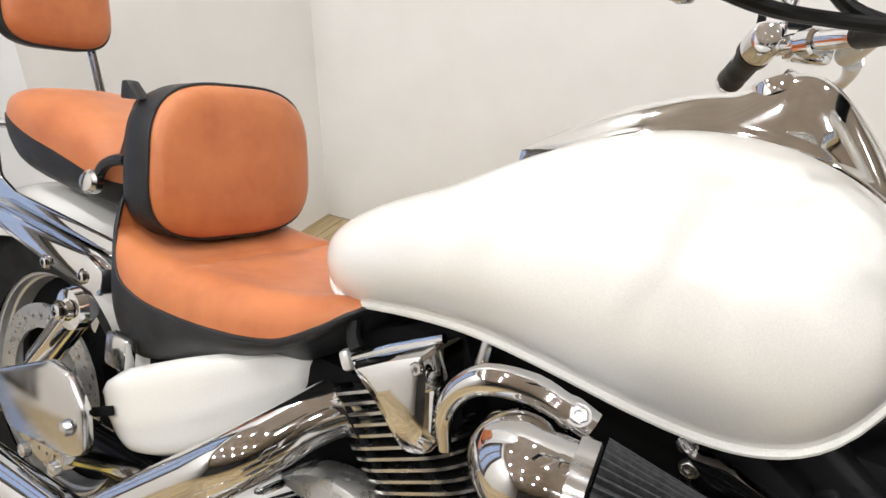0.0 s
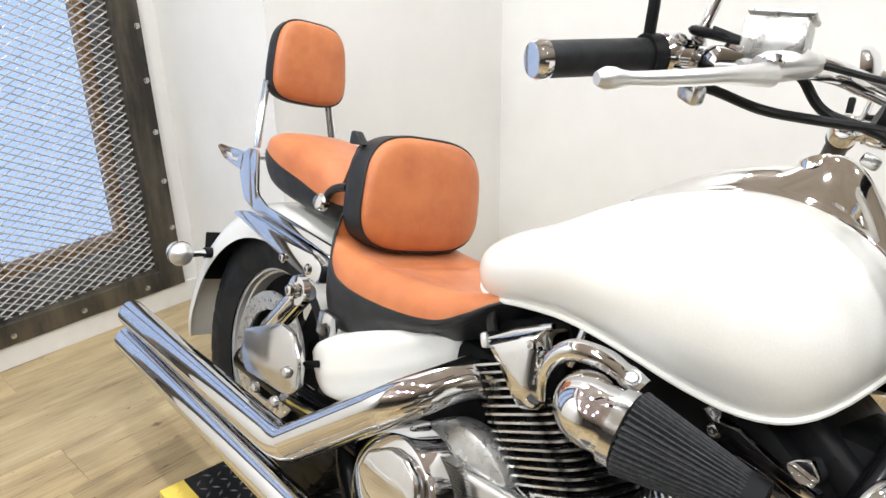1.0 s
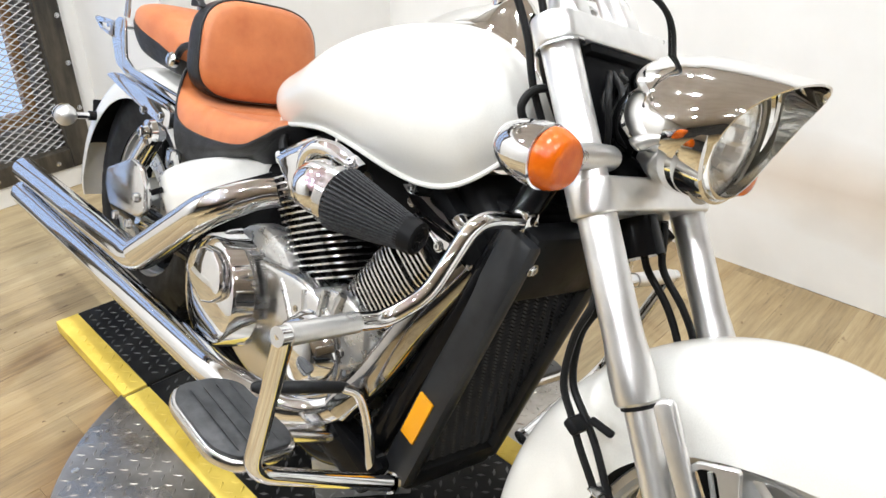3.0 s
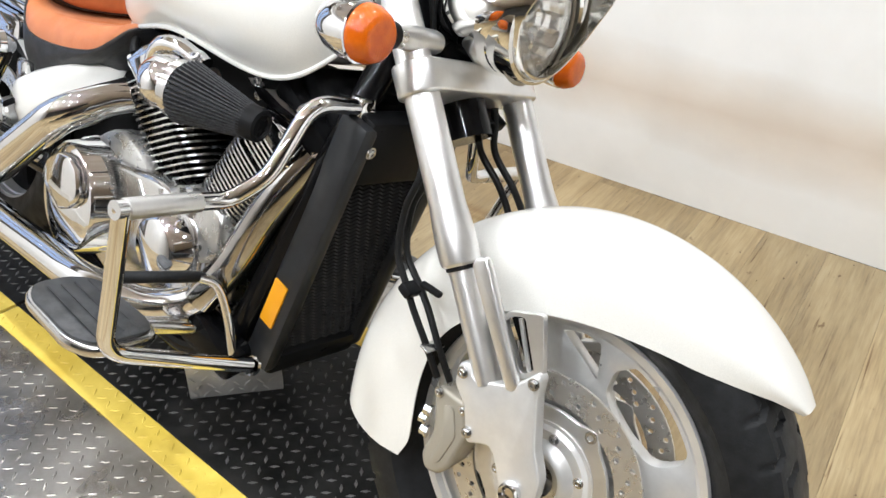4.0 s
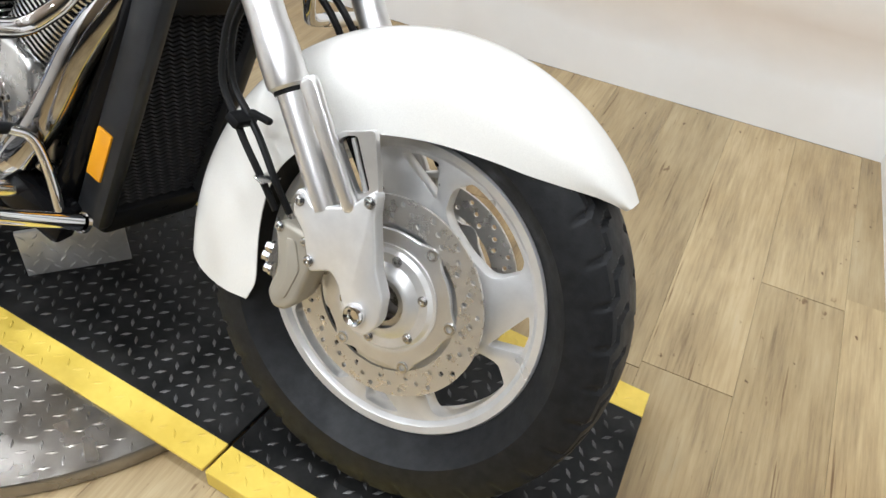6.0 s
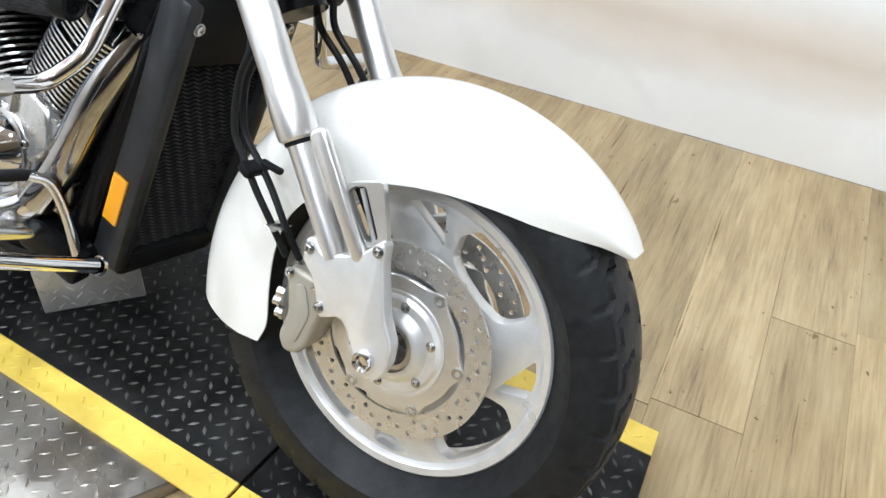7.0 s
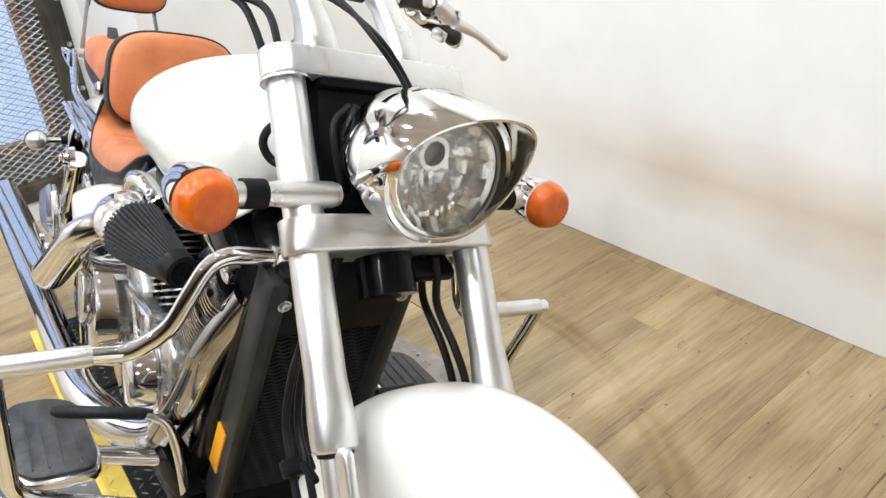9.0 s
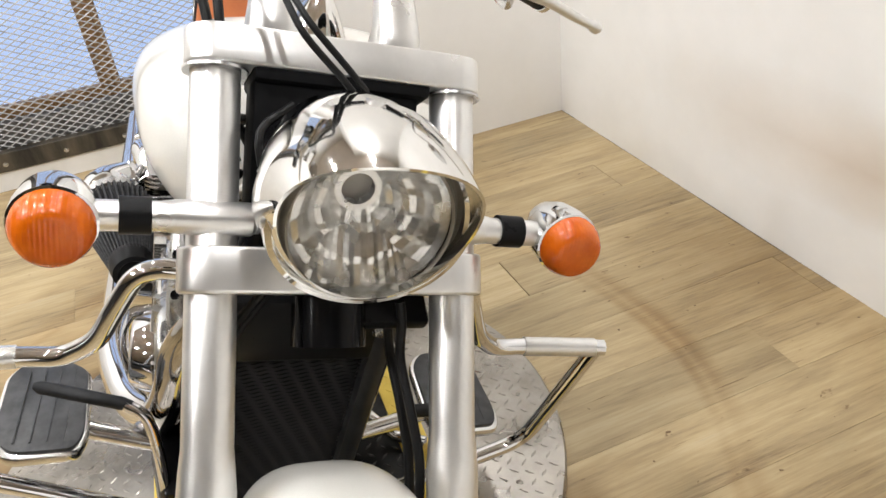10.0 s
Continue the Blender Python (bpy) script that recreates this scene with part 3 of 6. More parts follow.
def brake_disc(side):
    holes = [circle(0.116, 60)]
    for k in range(54):
        a = 2 * math.pi * k / 54
        r = (0.127, 0.137, 0.147)[k % 3]
        holes.append(circle(0.0043, 8, (r * math.cos(a), r * math.sin(a))))
    y = side * 0.066
    ring = plate(circle(0.1565, 90), 0.005, (FW + Vector((0, y + 0.0025, 0)), (1, 0, 0), (0, 0, 1)), 0.0, holes)
    turned("brake_disc", ring, steel, "drilled steel brake disc", front_wheel, sharp=30)
    outer = []
    for k in range(180):
        a = 2 * math.pi * k / 180
        r = 0.106 + 0.0125 * max(0, math.cos(3 * a)) ** 10 + 0.0125 * max(0, -math.cos(3 * a)) ** 10
        outer.append((r * math.cos(a), r * math.sin(a)))
    turned("disc_carrier", plate(outer, 0.008, (FW + Vector((0, y + 0.004, 0)), (1, 0, 0), (0, 0, 1)), 0.001, [circle(0.078, 60)], 1), satin, "satin carrier plate of the disc", front_wheel)
    cone = lathe([(0.0775, 0.003), (0.085, 0.003), (0.085, 0.0065), (0.0795, 0.0065), (0.074, 0.013), (0.060, 0.013), (0.052, 0.020), (0.046, 0.024), (0.04, 0.024)], FW + Vector((0, y, 0)), (0, side, 0), 60)
    turned("carrier_dome", cone, wheel_silver, "", front_wheel)
    for k in range(6):
        a = k * math.pi / 3
        turned("rivet", lathe([(0.004, 0.0005), (0.005, 0.004), (0.0085, 0.004), (0.0095, 0.002), (0.0095, 0.0)], polar(FW, y + side * 0.003, 0.109, a), (0, side, 0), 16), zinc, "", front_wheel)
        turned("disc_bolt", bolt(polar(FW, y + side * 0.012, 0.067, a + 0.4), (0, side, 0), 0.006, 0.006), zinc, "", front_wheel)


for sd in (-1, 1):
    brake_disc(sd)

# fork
FY, LUG_Y = 0.1361, 0.128


def fork_at(z, y):
    return Vector((-0.0112 - (z - 0.36) * math.tan(RAKE), y + 0.0046, z))


for sd in (-1, 1):
    y = sd * FY
    up = lathe([(0.0, 0.0), (0.0250, 0.0), (0.0290, 0.004), (0.0300, 0.012), (0.0300, 0.042), (0.0285, 0.066), (0.0265, 0.088), (0.0265, 0.510), (0.0245, 0.515), (0.0, 0.515)], fork_at(0.598, y), AXIS, 40)
    leg = turned("fork_leg", up, satin, "satin silver upside-down fork tube")
    turned("slider", lathe([(0.0205, -0.168), (0.0205, 0.004)], fork_at(0.598, y), AXIS, 32), satin, "polished lower fork slider", leg)
    turned("seal", lathe([(0.0212, -0.006), (0.0235, -0.005), (0.0235, 0.001), (0.02, 0.001)], fork_at(0.598, y), AXIS, 32), plastic, "black fork seal", leg)
    # axle lug
    y = sd * LUG_Y
    f = (Vector((0, y + sd * 0.022 + (0.026 if sd < 0 else 0.0), 0)), (1, 0, 0), (0, 0, 1))
    lug = soft_poly([(-0.122, 0.474), (-0.108, 0.479), (-0.092, 0.460), (-0.036, 0.482), (-0.006, 0.515), (0.002, 0.510), (0.004, 0.482), (0.024, 0.411), (0.044, 0.375), (0.046, 0.338), (0.033, 0.313), (0.010, 0.308), (-0.009, 0.331), (-0.030, 0.370), (-0.044, 0.381), (-0.078, 0.365), (-0.098, 0.418), (-0.122, 0.441)], 0.008, 4)
    turned("axle_lug", plate(lug, 0.026, f, 0.004, (), 3), wheel_silver, "cast aluminium axle lug", leg)
    turned("axle_nut", lathe([(0, 0.004), (0.007, 0.004), (0.010, 0.010), (0.0135, 0.012), (0.0155, 0.009), (0.0165, 0.0), (0.020, -0.001), (0.020, -0.012)], (0.010, y + sd * 0.022, 0.338), (0, sd, 0), 28), chrome, "", leg)
    # guard blade in front of the slider
    blade = soft_poly([(-0.146, 0.612), (-0.142, 0.626), (-0.126, 0.634), (-0.116, 0.622), (-0.026, 0.488), (-0.030, 0.474), (-0.042, 0.470)], 0.007, 4)
    turned("fork_guard", plate(blade, 0.014, (Vector((0.0, y + sd * 0.018 + 0.007, 0)), (1, 0, 0), (0, 0, 1)), 0.006, (), 3), satin, "satin guard blade", leg)
    bracket = soft_poly([(-0.087, 0.556), (-0.079, 0.571), (-0.028, 0.590), (-0.002, 0.512), (-0.032, 0.490)], 0.006, 3)
    slot = soft_poly([(-0.079, 0.556), (-0.070, 0.568), (-0.052, 0.574), (-0.017, 0.510), (-0.034, 0.498)], 0.005, 3)
    turned("fender_bracket", plate(bracket, 0.012, (Vector((0, y + 0.006 + sd * 0.004, 0)), (1, 0, 0), (0, 0, 1)), 0.002, [slot], 1), satin, "cast fender bracket", leg)
    # added black sheet that makes the slot look deep and shaded
    turned("slot_backing", plate([(-0.084, 0.554), (-0.060, 0.572), (-0.012, 0.508), (-0.036, 0.494)], 0.004, (Vector((0, y + 0.002 - sd * 0.020, 0)), (1, 0, 0), (0, 0, 1)), 0.0), matte, "black sheet added behind the bracket to darken its slot", leg, False)
    turned("bracket_rib", tube([(-0.060, y + sd * 0.004, 0.568), (-0.024, y + sd * 0.004, 0.502)], 0.0035, 8), satin, "", leg)
    for bx, bz, by in ((-0.046, 0.572, 0.0), (-0.112, 0.462, 0.022), (-0.080, 0.382, 0.022), (-0.006, 0.500, 0.022)):
        turned("bolt", bolt((bx, y + sd * by, bz), (0, sd, 0), 0.0065, 0.007), zinc, "", leg)

# calipers
for sd in (-1, 1):
    y = sd * 0.092
    body = soft_poly([(-0.166, 0.398), (-0.150, 0.408), (-0.108, 0.403), (-0.090, 0.355), (-0.106, 0.289), (-0.122, 0.268), (-0.147, 0.264), (-0.160, 0.286), (-0.150, 0.332), (-0.157, 0.364)], 0.010, 4)
    cal = turned("brake_caliper", plate(body, 0.060, (Vector((0, y + 0.030, 0)), (1, 0, 0), (0, 0, 1)), 0.009, (), 3), caliper_paint, "bronze-grey brake caliper")
    ridge = soft_poly([(-0.142, 0.385), (-0.124, 0.388), (-0.108, 0.345), (-0.124, 0.290), (-0.140, 0.285), (-0.130, 0.335)], 0.008, 3)
    turned("bridge", plate(ridge, 0.006, (Vector((0, y + sd * 0.030 + 0.003, 0)), (1, 0, 0), (0, 0, 1)), 0.002, (), 2), caliper_paint, "", cal)
    for bx, bz in ((-0.166, 0.352), (-0.170, 0.336), (-0.163, 0.318)):
        turned("bolt", bolt((bx, y + sd * 0.016, bz), (-1, sd * 0.25, 0), 0.008, 0.014), zinc, "", cal)
    for bx, bz in ((-0.155, 0.398), (-0.108, 0.392)):
        turned("bolt", bolt((bx, y + sd * 0.031, bz), (0, sd, 0), 0.006, 0.005), zinc, "", cal)
    turned("bleed_screw", tube([(-0.150, y + sd * 0.012, 0.405), (-0.160, y + sd * 0.014, 0.428)], 0.005, 10), zinc, "", cal)


# fender
def fender(c, a0, a1, outer, edge, width, n=64, m=26, thick=0.0025, cut=0.0):
    """Arched sheet over a wheel: radius of crown and edge and half width as functions of the angle, in degrees."""
    bm = bmesh.new()
    shells = []
    for off in (0.0, thick):
        rows = []
        for i in range(n + 1):
            a = a0 + (a1 - a0) * i / n
            ro, rs, w = outer(a) - off, edge(a), width(a) - off
            row = []
            for k in range(m + 1):
                s = -math.pi / 2 + math.pi * k / m
                sn, cs = math.sin(s), math.cos(s)
                y = w * math.copysign(abs(sn) ** 0.62, sn)
                r = rs + (ro - rs) * max(cs, 0) ** 0.62
                t = radians(a - cut * (i / n) ** 4 * max(cs, 0) ** 0.8)
                row.append(bm.verts.new((c[0] + r * math.cos(t), y, c[2] + r * math.sin(t))))
            rows.append(row)
        shells.append(rows)
    for rows in shells:
        for p, q in zip(rows, rows[1:]):
            for k in range(m):
                bm.faces.new((p[k], p[k + 1], q[k + 1], q[k]))
    o, i = shells
    for k in range(m):
        bm.faces.new((o[0][k], o[0][k + 1], i[0][k + 1], i[0][k]))
        bm.faces.new((o[-1][k], o[-1][k + 1], i[-1][k + 1], i[-1][k]))
    for p in range(n):
        for k in (0, m):
            bm.faces.new((o[p][k], o[p + 1][k], i[p + 1][k], i[p][k]))
    return bm


fo = table([40, 60, 80, 100, 125, 150, 175, 210], [0.400, 0.404, 0.404, 0.400, 0.389, 0.379, 0.376, 0.380])
fe = table([40, 46, 52, 60, 75, 94, 115, 140, 150, 160, 173, 187, 195, 203],
           [0.398, 0.378, 0.348, 0.317, 0.284, 0.262, 0.254, 0.246, 0.237, 0.225, 0.213, 0.208, 0.214, 0.240])
fwid = table([40, 44, 50, 60, 80, 120, 180, 205, 212], [0.012, 0.040, 0.066, 0.082, 0.090, 0.092, 0.090, 0.084, 0.07])
ff = turned("front_fender", fender(FENDER, 42, 201.5, lambda a: fo(a)[0], lambda a: fe(a)[0], lambda a: fwid(a)[0], cut=13), pearl, "pearl white deep front fender", sharp=60)
turned("inner_fender", fender(FENDER, 48, 198, lambda a: fo(a)[0] - 0.006, lambda a: fe(a)[0] + 0.010, lambda a: fwid(a)[0] - 0.005, cut=12), matte, "black underside of the front fender", ff, sharp=60)


# triple clamps
def clamp(z, thick, r, back):
    """A slab with rounded ends that holds both fork tubes."""
    c = fork_at(z, 0)
    fwd = Vector((math.cos(RAKE), 0, math.sin(RAKE)))
    outline = [(r * math.cos(t), -FY + r * math.sin(t)) for t in (math.pi + math.pi * k / 16 for k in range(17))]
    outline += [(r * math.cos(t), FY + r * math.sin(t)) for t in (math.pi * k / 16 for k in range(17))]
    outline += [(back, FY - 0.05), (back, -FY + 0.05)]
    return plate(outline, thick, (c - AXIS * thick / 2, fwd, (0, 1, 0)), 0.004, (), 3)


low = turned("lower_clamp", clamp(0.821, 0.048, 0.0345, -0.06), satin, "silver lower fork clamp")
top = turned("upper_clamp", clamp(1.015, 0.042, 0.0325, -0.06), satin, "silver upper fork clamp")
turned("clamp_underslab", block((0.075, 0.20, 0.020), fork_at(1.018, 0) - AXIS * 0.034 - Vector((0.012, 0, 0)), Euler((0, -RAKE, 0)).to_matrix(), 0.006), matte, "black slab just below the clamp", top)
for sd in (-1, 1):
    turned("tube_seam", lathe([(0.0268, -0.003), (0.0345, -0.003), (0.0345, 0.0), (0.0268, 0.0)], fork_at(1.015, sd * FY) - AXIS * 0.022, AXIS, 40), zinc, "", top)
    turned("fork_cap", lathe([(0, 0.006), (0.018, 0.006), (0.022, 0.003), (0.023, -0.01)], fork_at(1.0305, sd * FY), AXIS, 32), chrome, "", top)
turned("steering_stem", tube([HEAD - AXIS * 0.10, HEAD + AXIS * 0.20], 0.03, 24), matte)

# headlight
HL = Vector((-0.224, -0.005, 0.934))
hd = Vector((1.0, 0, -0.035)).normalized()
bowl = lathe([(0.0, -0.165), (0.035, -0.161), (0.065, -0.146), (0.086, -0.118), (0.097, -0.075), (0.101, -0.03), (0.101, 0.004), (0.0995, 0.012), (0.094, 0.014), (0.0905, 0.010), (0.0895, 0.0), (0.088, -0.012)], HL, hd, 64, None, (0, 0, 1))
FLAT = 0.17


def flattened(bm):
    """Press the lower half of the lamp shell a little flat."""
    up = hd.cross(Vector((0, 1, 0)))
    for v in bm.verts:
        d = (v.co - HL).dot(up)
        if d < 0:
            v.co -= up * d * FLAT
    return bm


lightb = turned("headlight", flattened(bowl), soft_chrome, "chrome headlight shell")


def reflector_bowl():
    """A dish of stepped vertical flutes."""
    bm = bmesh.new()
    up = hd.cross(Vector((0, 1, 0)))
    rows = []
    for i in range(25):
        row = []
        for j in range(25):
            u, v = -1 + 2 * i / 24, -1 + 2 * j / 24
            k = max(abs(u), abs(v)) / max(math.hypot(u, v), 1e-6)
            y, z = 0.079 * u * k, 0.079 * v * k
            r = math.hypot(y, z) / 0.079
            step = 0.004 * ((i // 2) % 2) * (1 if abs(v) < 0.95 and r < 0.93 else 0) + 0.004 * ((j // 4) % 2) * (1 if r < 0.9 else 0)
            row.append(bm.verts.new(HL + hd * (-0.002 - 0.052 * (1 - r * r) + step) + Vector((0, 1, 0)) * y + up * z))
        rows.append(row)
    for p, q in zip(rows, rows[1:]):
        for j in range(24):
            bm.faces.new((p[j], p[j + 1], q[j + 1], q[j]))
    return bm


turned("reflector_bowl", reflector_bowl(), lamp_silver, "fluted silver reflector inside the lamp", lightb, False)
turned("bulb_shield", lathe([(0.016, 0.004), (0.0225, 0.004), (0.0235, 0.0), (0.0235, -0.03)], HL + hd * -0.022 + Vector((0, -0.012, 0.026)), hd, 28), lamp_silver, "silver bulb shield", lightb)
turned("bulb", lathe([(0.0, 0.0), (0.0165, 0.0), (0.0165, -0.02)], HL + hd * -0.030 + Vector((0, -0.012, 0.026)), hd, 24), caliper_paint, "dark bulb cap", lightb)
turned("lens_ring", lathe([(0.0895, -0.006), (0.0845, -0.004), (0.0835, 0.006), (0.081, 0.009), (0.0785, 0.006)], HL, hd, 48, None, (0, 0, 1)), caliper_paint, "dark ring round the lens", lightb)
turned("lens", lathe([(0.0, 0.018), (0.04, 0.016), (0.065, 0.011), (0.079, 0.004), (0.079, 0.0), (0.065, 0.007), (0.04, 0.012), (0.0, 0.014)], HL, hd, 48, None, (0, 0, 1)), glass, "clear headlight lens", lightb)


RIM_C, RIM_R = Vector((-0.2193, -0.0067, 0.966)), 0.0933
rim_dir = Vector((math.cos(-0.3307) * math.cos(-0.0687), math.cos(-0.3307) * math.sin(-0.0687), math.sin(-0.3307)))
rim_side = Vector((0, 0, 1)).cross(rim_dir).normalized()
rim_up = rim_dir.cross(rim_side)


def visor():
    """A hood that runs on from the shell and is cut off at a slant, long above and short below."""
    bm = bmesh.new()
    up = hd.cross(Vector((0, 1, 0)))
    n, m = 72, 12
    shells = []
    for off in (0.0, 0.003):
        rows = []
        for j in range(m + 1):
            f = j / m
            row = []
            for k in range(n):
                a = 2 * math.pi * k / n
                w0 = up * math.cos(a) + Vector((0, 1, 0)) * math.sin(a)
                w1 = rim_up * math.cos(a) + rim_side * math.sin(a)
                base = HL + hd * -0.045 + w0 * (0.1035 - off) - up * (min(0.0, math.cos(a)) * 0.1035 * FLAT)
                edge = RIM_C + rim_dir * (0.0454 + 0.0086 * math.cos(a) + 0.0114 * math.cos(2 * a)) + w1 * (RIM_R - off)
                row.append(bm.verts.new(base.lerp(edge, f) + w0 * 0.012 * f * (1 - f)))
            rows.append(row)
        shells.append(rows)
        for p, q in zip(rows, rows[1:]):
            for k in range(n):
                bm.faces.new((p[k], p[(k + 1) % n], q[(k + 1) % n], q[k]))
    for k in range(n):
        bm.faces.new((shells[0][-1][k], shells[0][-1][(k + 1) % n], shells[1][-1][(k + 1) % n], shells[1][-1][k]))
    return bm


turned("visor", visor(), soft_chrome, "chrome peaked headlight visor", lightb, sharp=60)

# turn signals at the fork
SIG = Vector((-0.303, 0, 0.874))
for sd in (-1, 1):
    c = SIG + Vector((0, sd * 0.277, 0))
    bowl = lathe([(0.0, -0.075), (0.014, -0.073), (0.026, -0.062), (0.035, -0.042), (0.039, -0.018), (0.0395, 0.0), (0.037, 0.001)], c - Vector((0.008, 0, 0)), (1, 0, 0), 36)
    sig = turned("turn_signal", bowl, chrome, "chrome turn signal with amber lens")
    turned("lens", lathe([(0.0, 0.024), (0.020, 0.0235), (0.0262, 0.0225), (0.031, 0.018), (0.0345, 0.010), (0.0372, 0.004), (0.0372, -0.006), (0.0, -0.006)], c, (1, 0, 0), 36), amber, "ribbed amber lens", sig)
    turned("stalk", tube([c + Vector((-0.03, -sd * 0.03, 0)), c + Vector((-0.035, -sd * 0.19, 0))], 0.0155, 20), satin, "satin stalk", sig)
    turned("collar", tube([c + Vector((-0.032, -sd * 0.055, 0)), c + Vector((-0.033, -sd * 0.085, 0))], 0.019, 20), plastic, "black rubber collar", sig)
    turned("bracket", tube([c + Vector((-0.0335, -sd * 0.096, 0)), c + Vector((-0.034, -sd * 0.110, 0)), c + Vector((-0.033, -sd * 0.135, 0)), c + Vector((-0.034, -sd * 0.182, 0)), c + Vector((-0.036, -sd * 0.193, 0))], [0.0155, 0.0175, 0.0185, 0.0175, 0.010], 20), satin, "", sig)


# ---- tank, seats and tail ----
def straight(x, y, z):
    """A place on the turned fork, as it lies with the fork straight."""
    return TURN_HEAD.inverted() @ Vector((x, y, z))


def mirrored(p, sd):
    return Vector((p[0], -sd * p[1] if sd > 0 else p[1], p[2]))


TX0, TX1 = -1.1097, -0.4853
tank_at = table([TX0 + (TX1 - TX0) * f for f in (0, 0.0343, 0.1162, 0.2802, 0.4292, 0.5782, 0.7273, 0.8465, 0.9359, 0.9806, 1)],
                [0.0665, 0.1221, 0.1619, 0.1888, 0.2083, 0.2110, 0.2011, 0.1882, 0.1626, 0.1295, 0.0834],
                [0.7911, 0.8152, 0.8482, 0.8969, 0.9528, 0.9919, 1.0014, 0.9841, 0.9493, 0.9161, 0.8834],
                [0.7617, 0.7431, 0.7316, 0.7533, 0.7691, 0.7648, 0.7523, 0.7533, 0.7783, 0.8200, 0.8600])


TANK_X = np.linspace(TX0, TX1, 161)
smooth_rows = np.array([tank_at(x) for x in TANK_X])
for _ in range(60):
    smooth_rows[1:-1] = (smooth_rows[:-2] + 2 * smooth_rows[1:-1] + smooth_rows[2:]) / 4


def tank_at(x):
    return [float(np.interp(x, TANK_X, smooth_rows[:, k])) for k in range(3)]


def tank_ring(x, m=20, grow=0.0):
    w, zt, zl = tank_at(x)
    w, zt, zl = w + grow, zt + grow, zl - grow
    zc = zl + (zt - zl) * 0.45
    g = min(max((x + 1.10) / 0.36, 0.0), 1.0)
    h_ = min(max((-0.44 - x) / 0.22, 0.0), 1.0)
    belly = w * (1 + 0.13 * g * g * (3 - 2 * g) * (0.35 + 0.65 * h_ * h_ * (3 - 2 * h_)))
    half = []
    for k in range(m + 1):
        a = math.pi / 2 * k / m
        half.append((belly * math.sin(a) ** 0.82, zc + (zt - zc) * math.cos(a) ** 0.84))
    for k in range(1, 9):
        f = k / 8
        half.append((belly - (belly - 0.84 * w) * f ** 2.0, zc + (zl - zc) * f))
    half.append((w * 0.86, zl - 0.001))
    half.append((w * 0.85 - min(0.012, w * 0.2), zl + 0.006))
    half.append((w * 0.5, zl + 0.03))
    right = [Vector((x, -y, z)) for y, z in half[1:]][::-1]
    left = [Vector((x, y, z)) for y, z in half]
    return right + left


bm = bmesh.new()
rings(bm, [tank_ring(TX0 + (TX1 - TX0) * (0.5 - 0.5 * math.cos(math.pi * i / 63))) for i in range(64)])
tank = fixed("fuel_tank", bm, pearl, "pearl white teardrop fuel tank", sharp=70)
# rolled lip along the lower edge
for sd in (-1, 1):
    lip = []
    for i in range(60):
        x = TX0 + 0.013 + (TX1 - TX0 - 0.018) * i / 59
        w, zt, zl = tank_at(x)
        lip.append((x, sd * w * 0.862, zl + 0.001))
    fixed("lip", tube(lip, 0.0045, 8), pearl, "", tank)


# chrome console on the tank
con_at = table([-0.912, -0.895, -0.843, -0.795, -0.745, -0.715, -0.697, -0.676, -0.650, -0.627, -0.604, -0.580, -0.556, -0.535, -0.518],
               [0.936, 0.948, 0.981, 1.008, 1.028, 1.036, 1.041, 1.054, 1.066, 1.064, 1.049, 1.024, 0.995, 0.967, 0.936],
               [0.004, 0.012, 0.024, 0.032, 0.036, 0.037, 0.038, 0.039, 0.040, 0.040, 0.040, 0.039, 0.038, 0.036, 0.030])


def console_ring(x, m=28):
    """A low arched section, standing on the tank's skin with a narrow foot."""
    top_z, w = con_at(x)
    low_z = tank_at(x)[1] - 0.006
    foot = low_z + 0.012
    top_z = max(top_z, foot + 0.004)
    pts = [Vector((x, -w - 0.003, low_z - 0.02)), Vector((x, -w - 0.003, foot - 0.006))]
    for k in range(m + 1):
        c = -1 + 2 * k / m
        pts.append(Vector((x, w * c, foot - 0.003 + (top_z - foot + 0.003) * (1 - abs(c) ** 1.8))))
    return pts + [Vector((x, w + 0.003, foot - 0.006)), Vector((x, w + 0.003, low_z - 0.02))]


bm = bmesh.new()
rings(bm, [console_ring(-0.912 + (0.912 - 0.518) * i / 60) for i in range(61)], True, True, False)
con = fixed("tank_console", bm, soft_chrome, "chrome console along the top of the tank", sharp=50)
SP = Vector((-0.670, 0, 1.054))
sdir = Vector((-0.50, 0, 0.87)).normalized()
fixed("speedometer", lathe([(0.022, -0.012), (0.021, 0.0), (0.019, 0.003), (0.017, 0.003), (0.0165, 0.001), (0.0, 0.001)], SP, sdir, 40), soft_chrome, "round chrome speedometer bezel", con)
fixed("dial", lathe([(0.0165, 0.002), (0.0, 0.002)], SP, sdir, 32), plastic, "black dial face", con)

# rider seat
seat_at = table([-1.472, -1.458, -1.44, -1.41, -1.36, -1.30, -1.19, -1.09, -1.03, -0.995, -0.975],
                [0.116, 0.146, 0.164, 0.177, 0.186, 0.189, 0.190, 0.186, 0.178, 0.165, 0.130],
                [0.722, 0.712, 0.704, 0.696, 0.692, 0.694, 0.702, 0.718, 0.738, 0.748, 0.752],
                [0.772, 0.738, 0.684, 0.647, 0.634, 0.632, 0.642, 0.664, 0.700, 0.728, 0.742],
                [0.600, 0.570, 0.555, 0.545, 0.542, 0.560, 0.605, 0.650, 0.690, 0.722, 0.735])


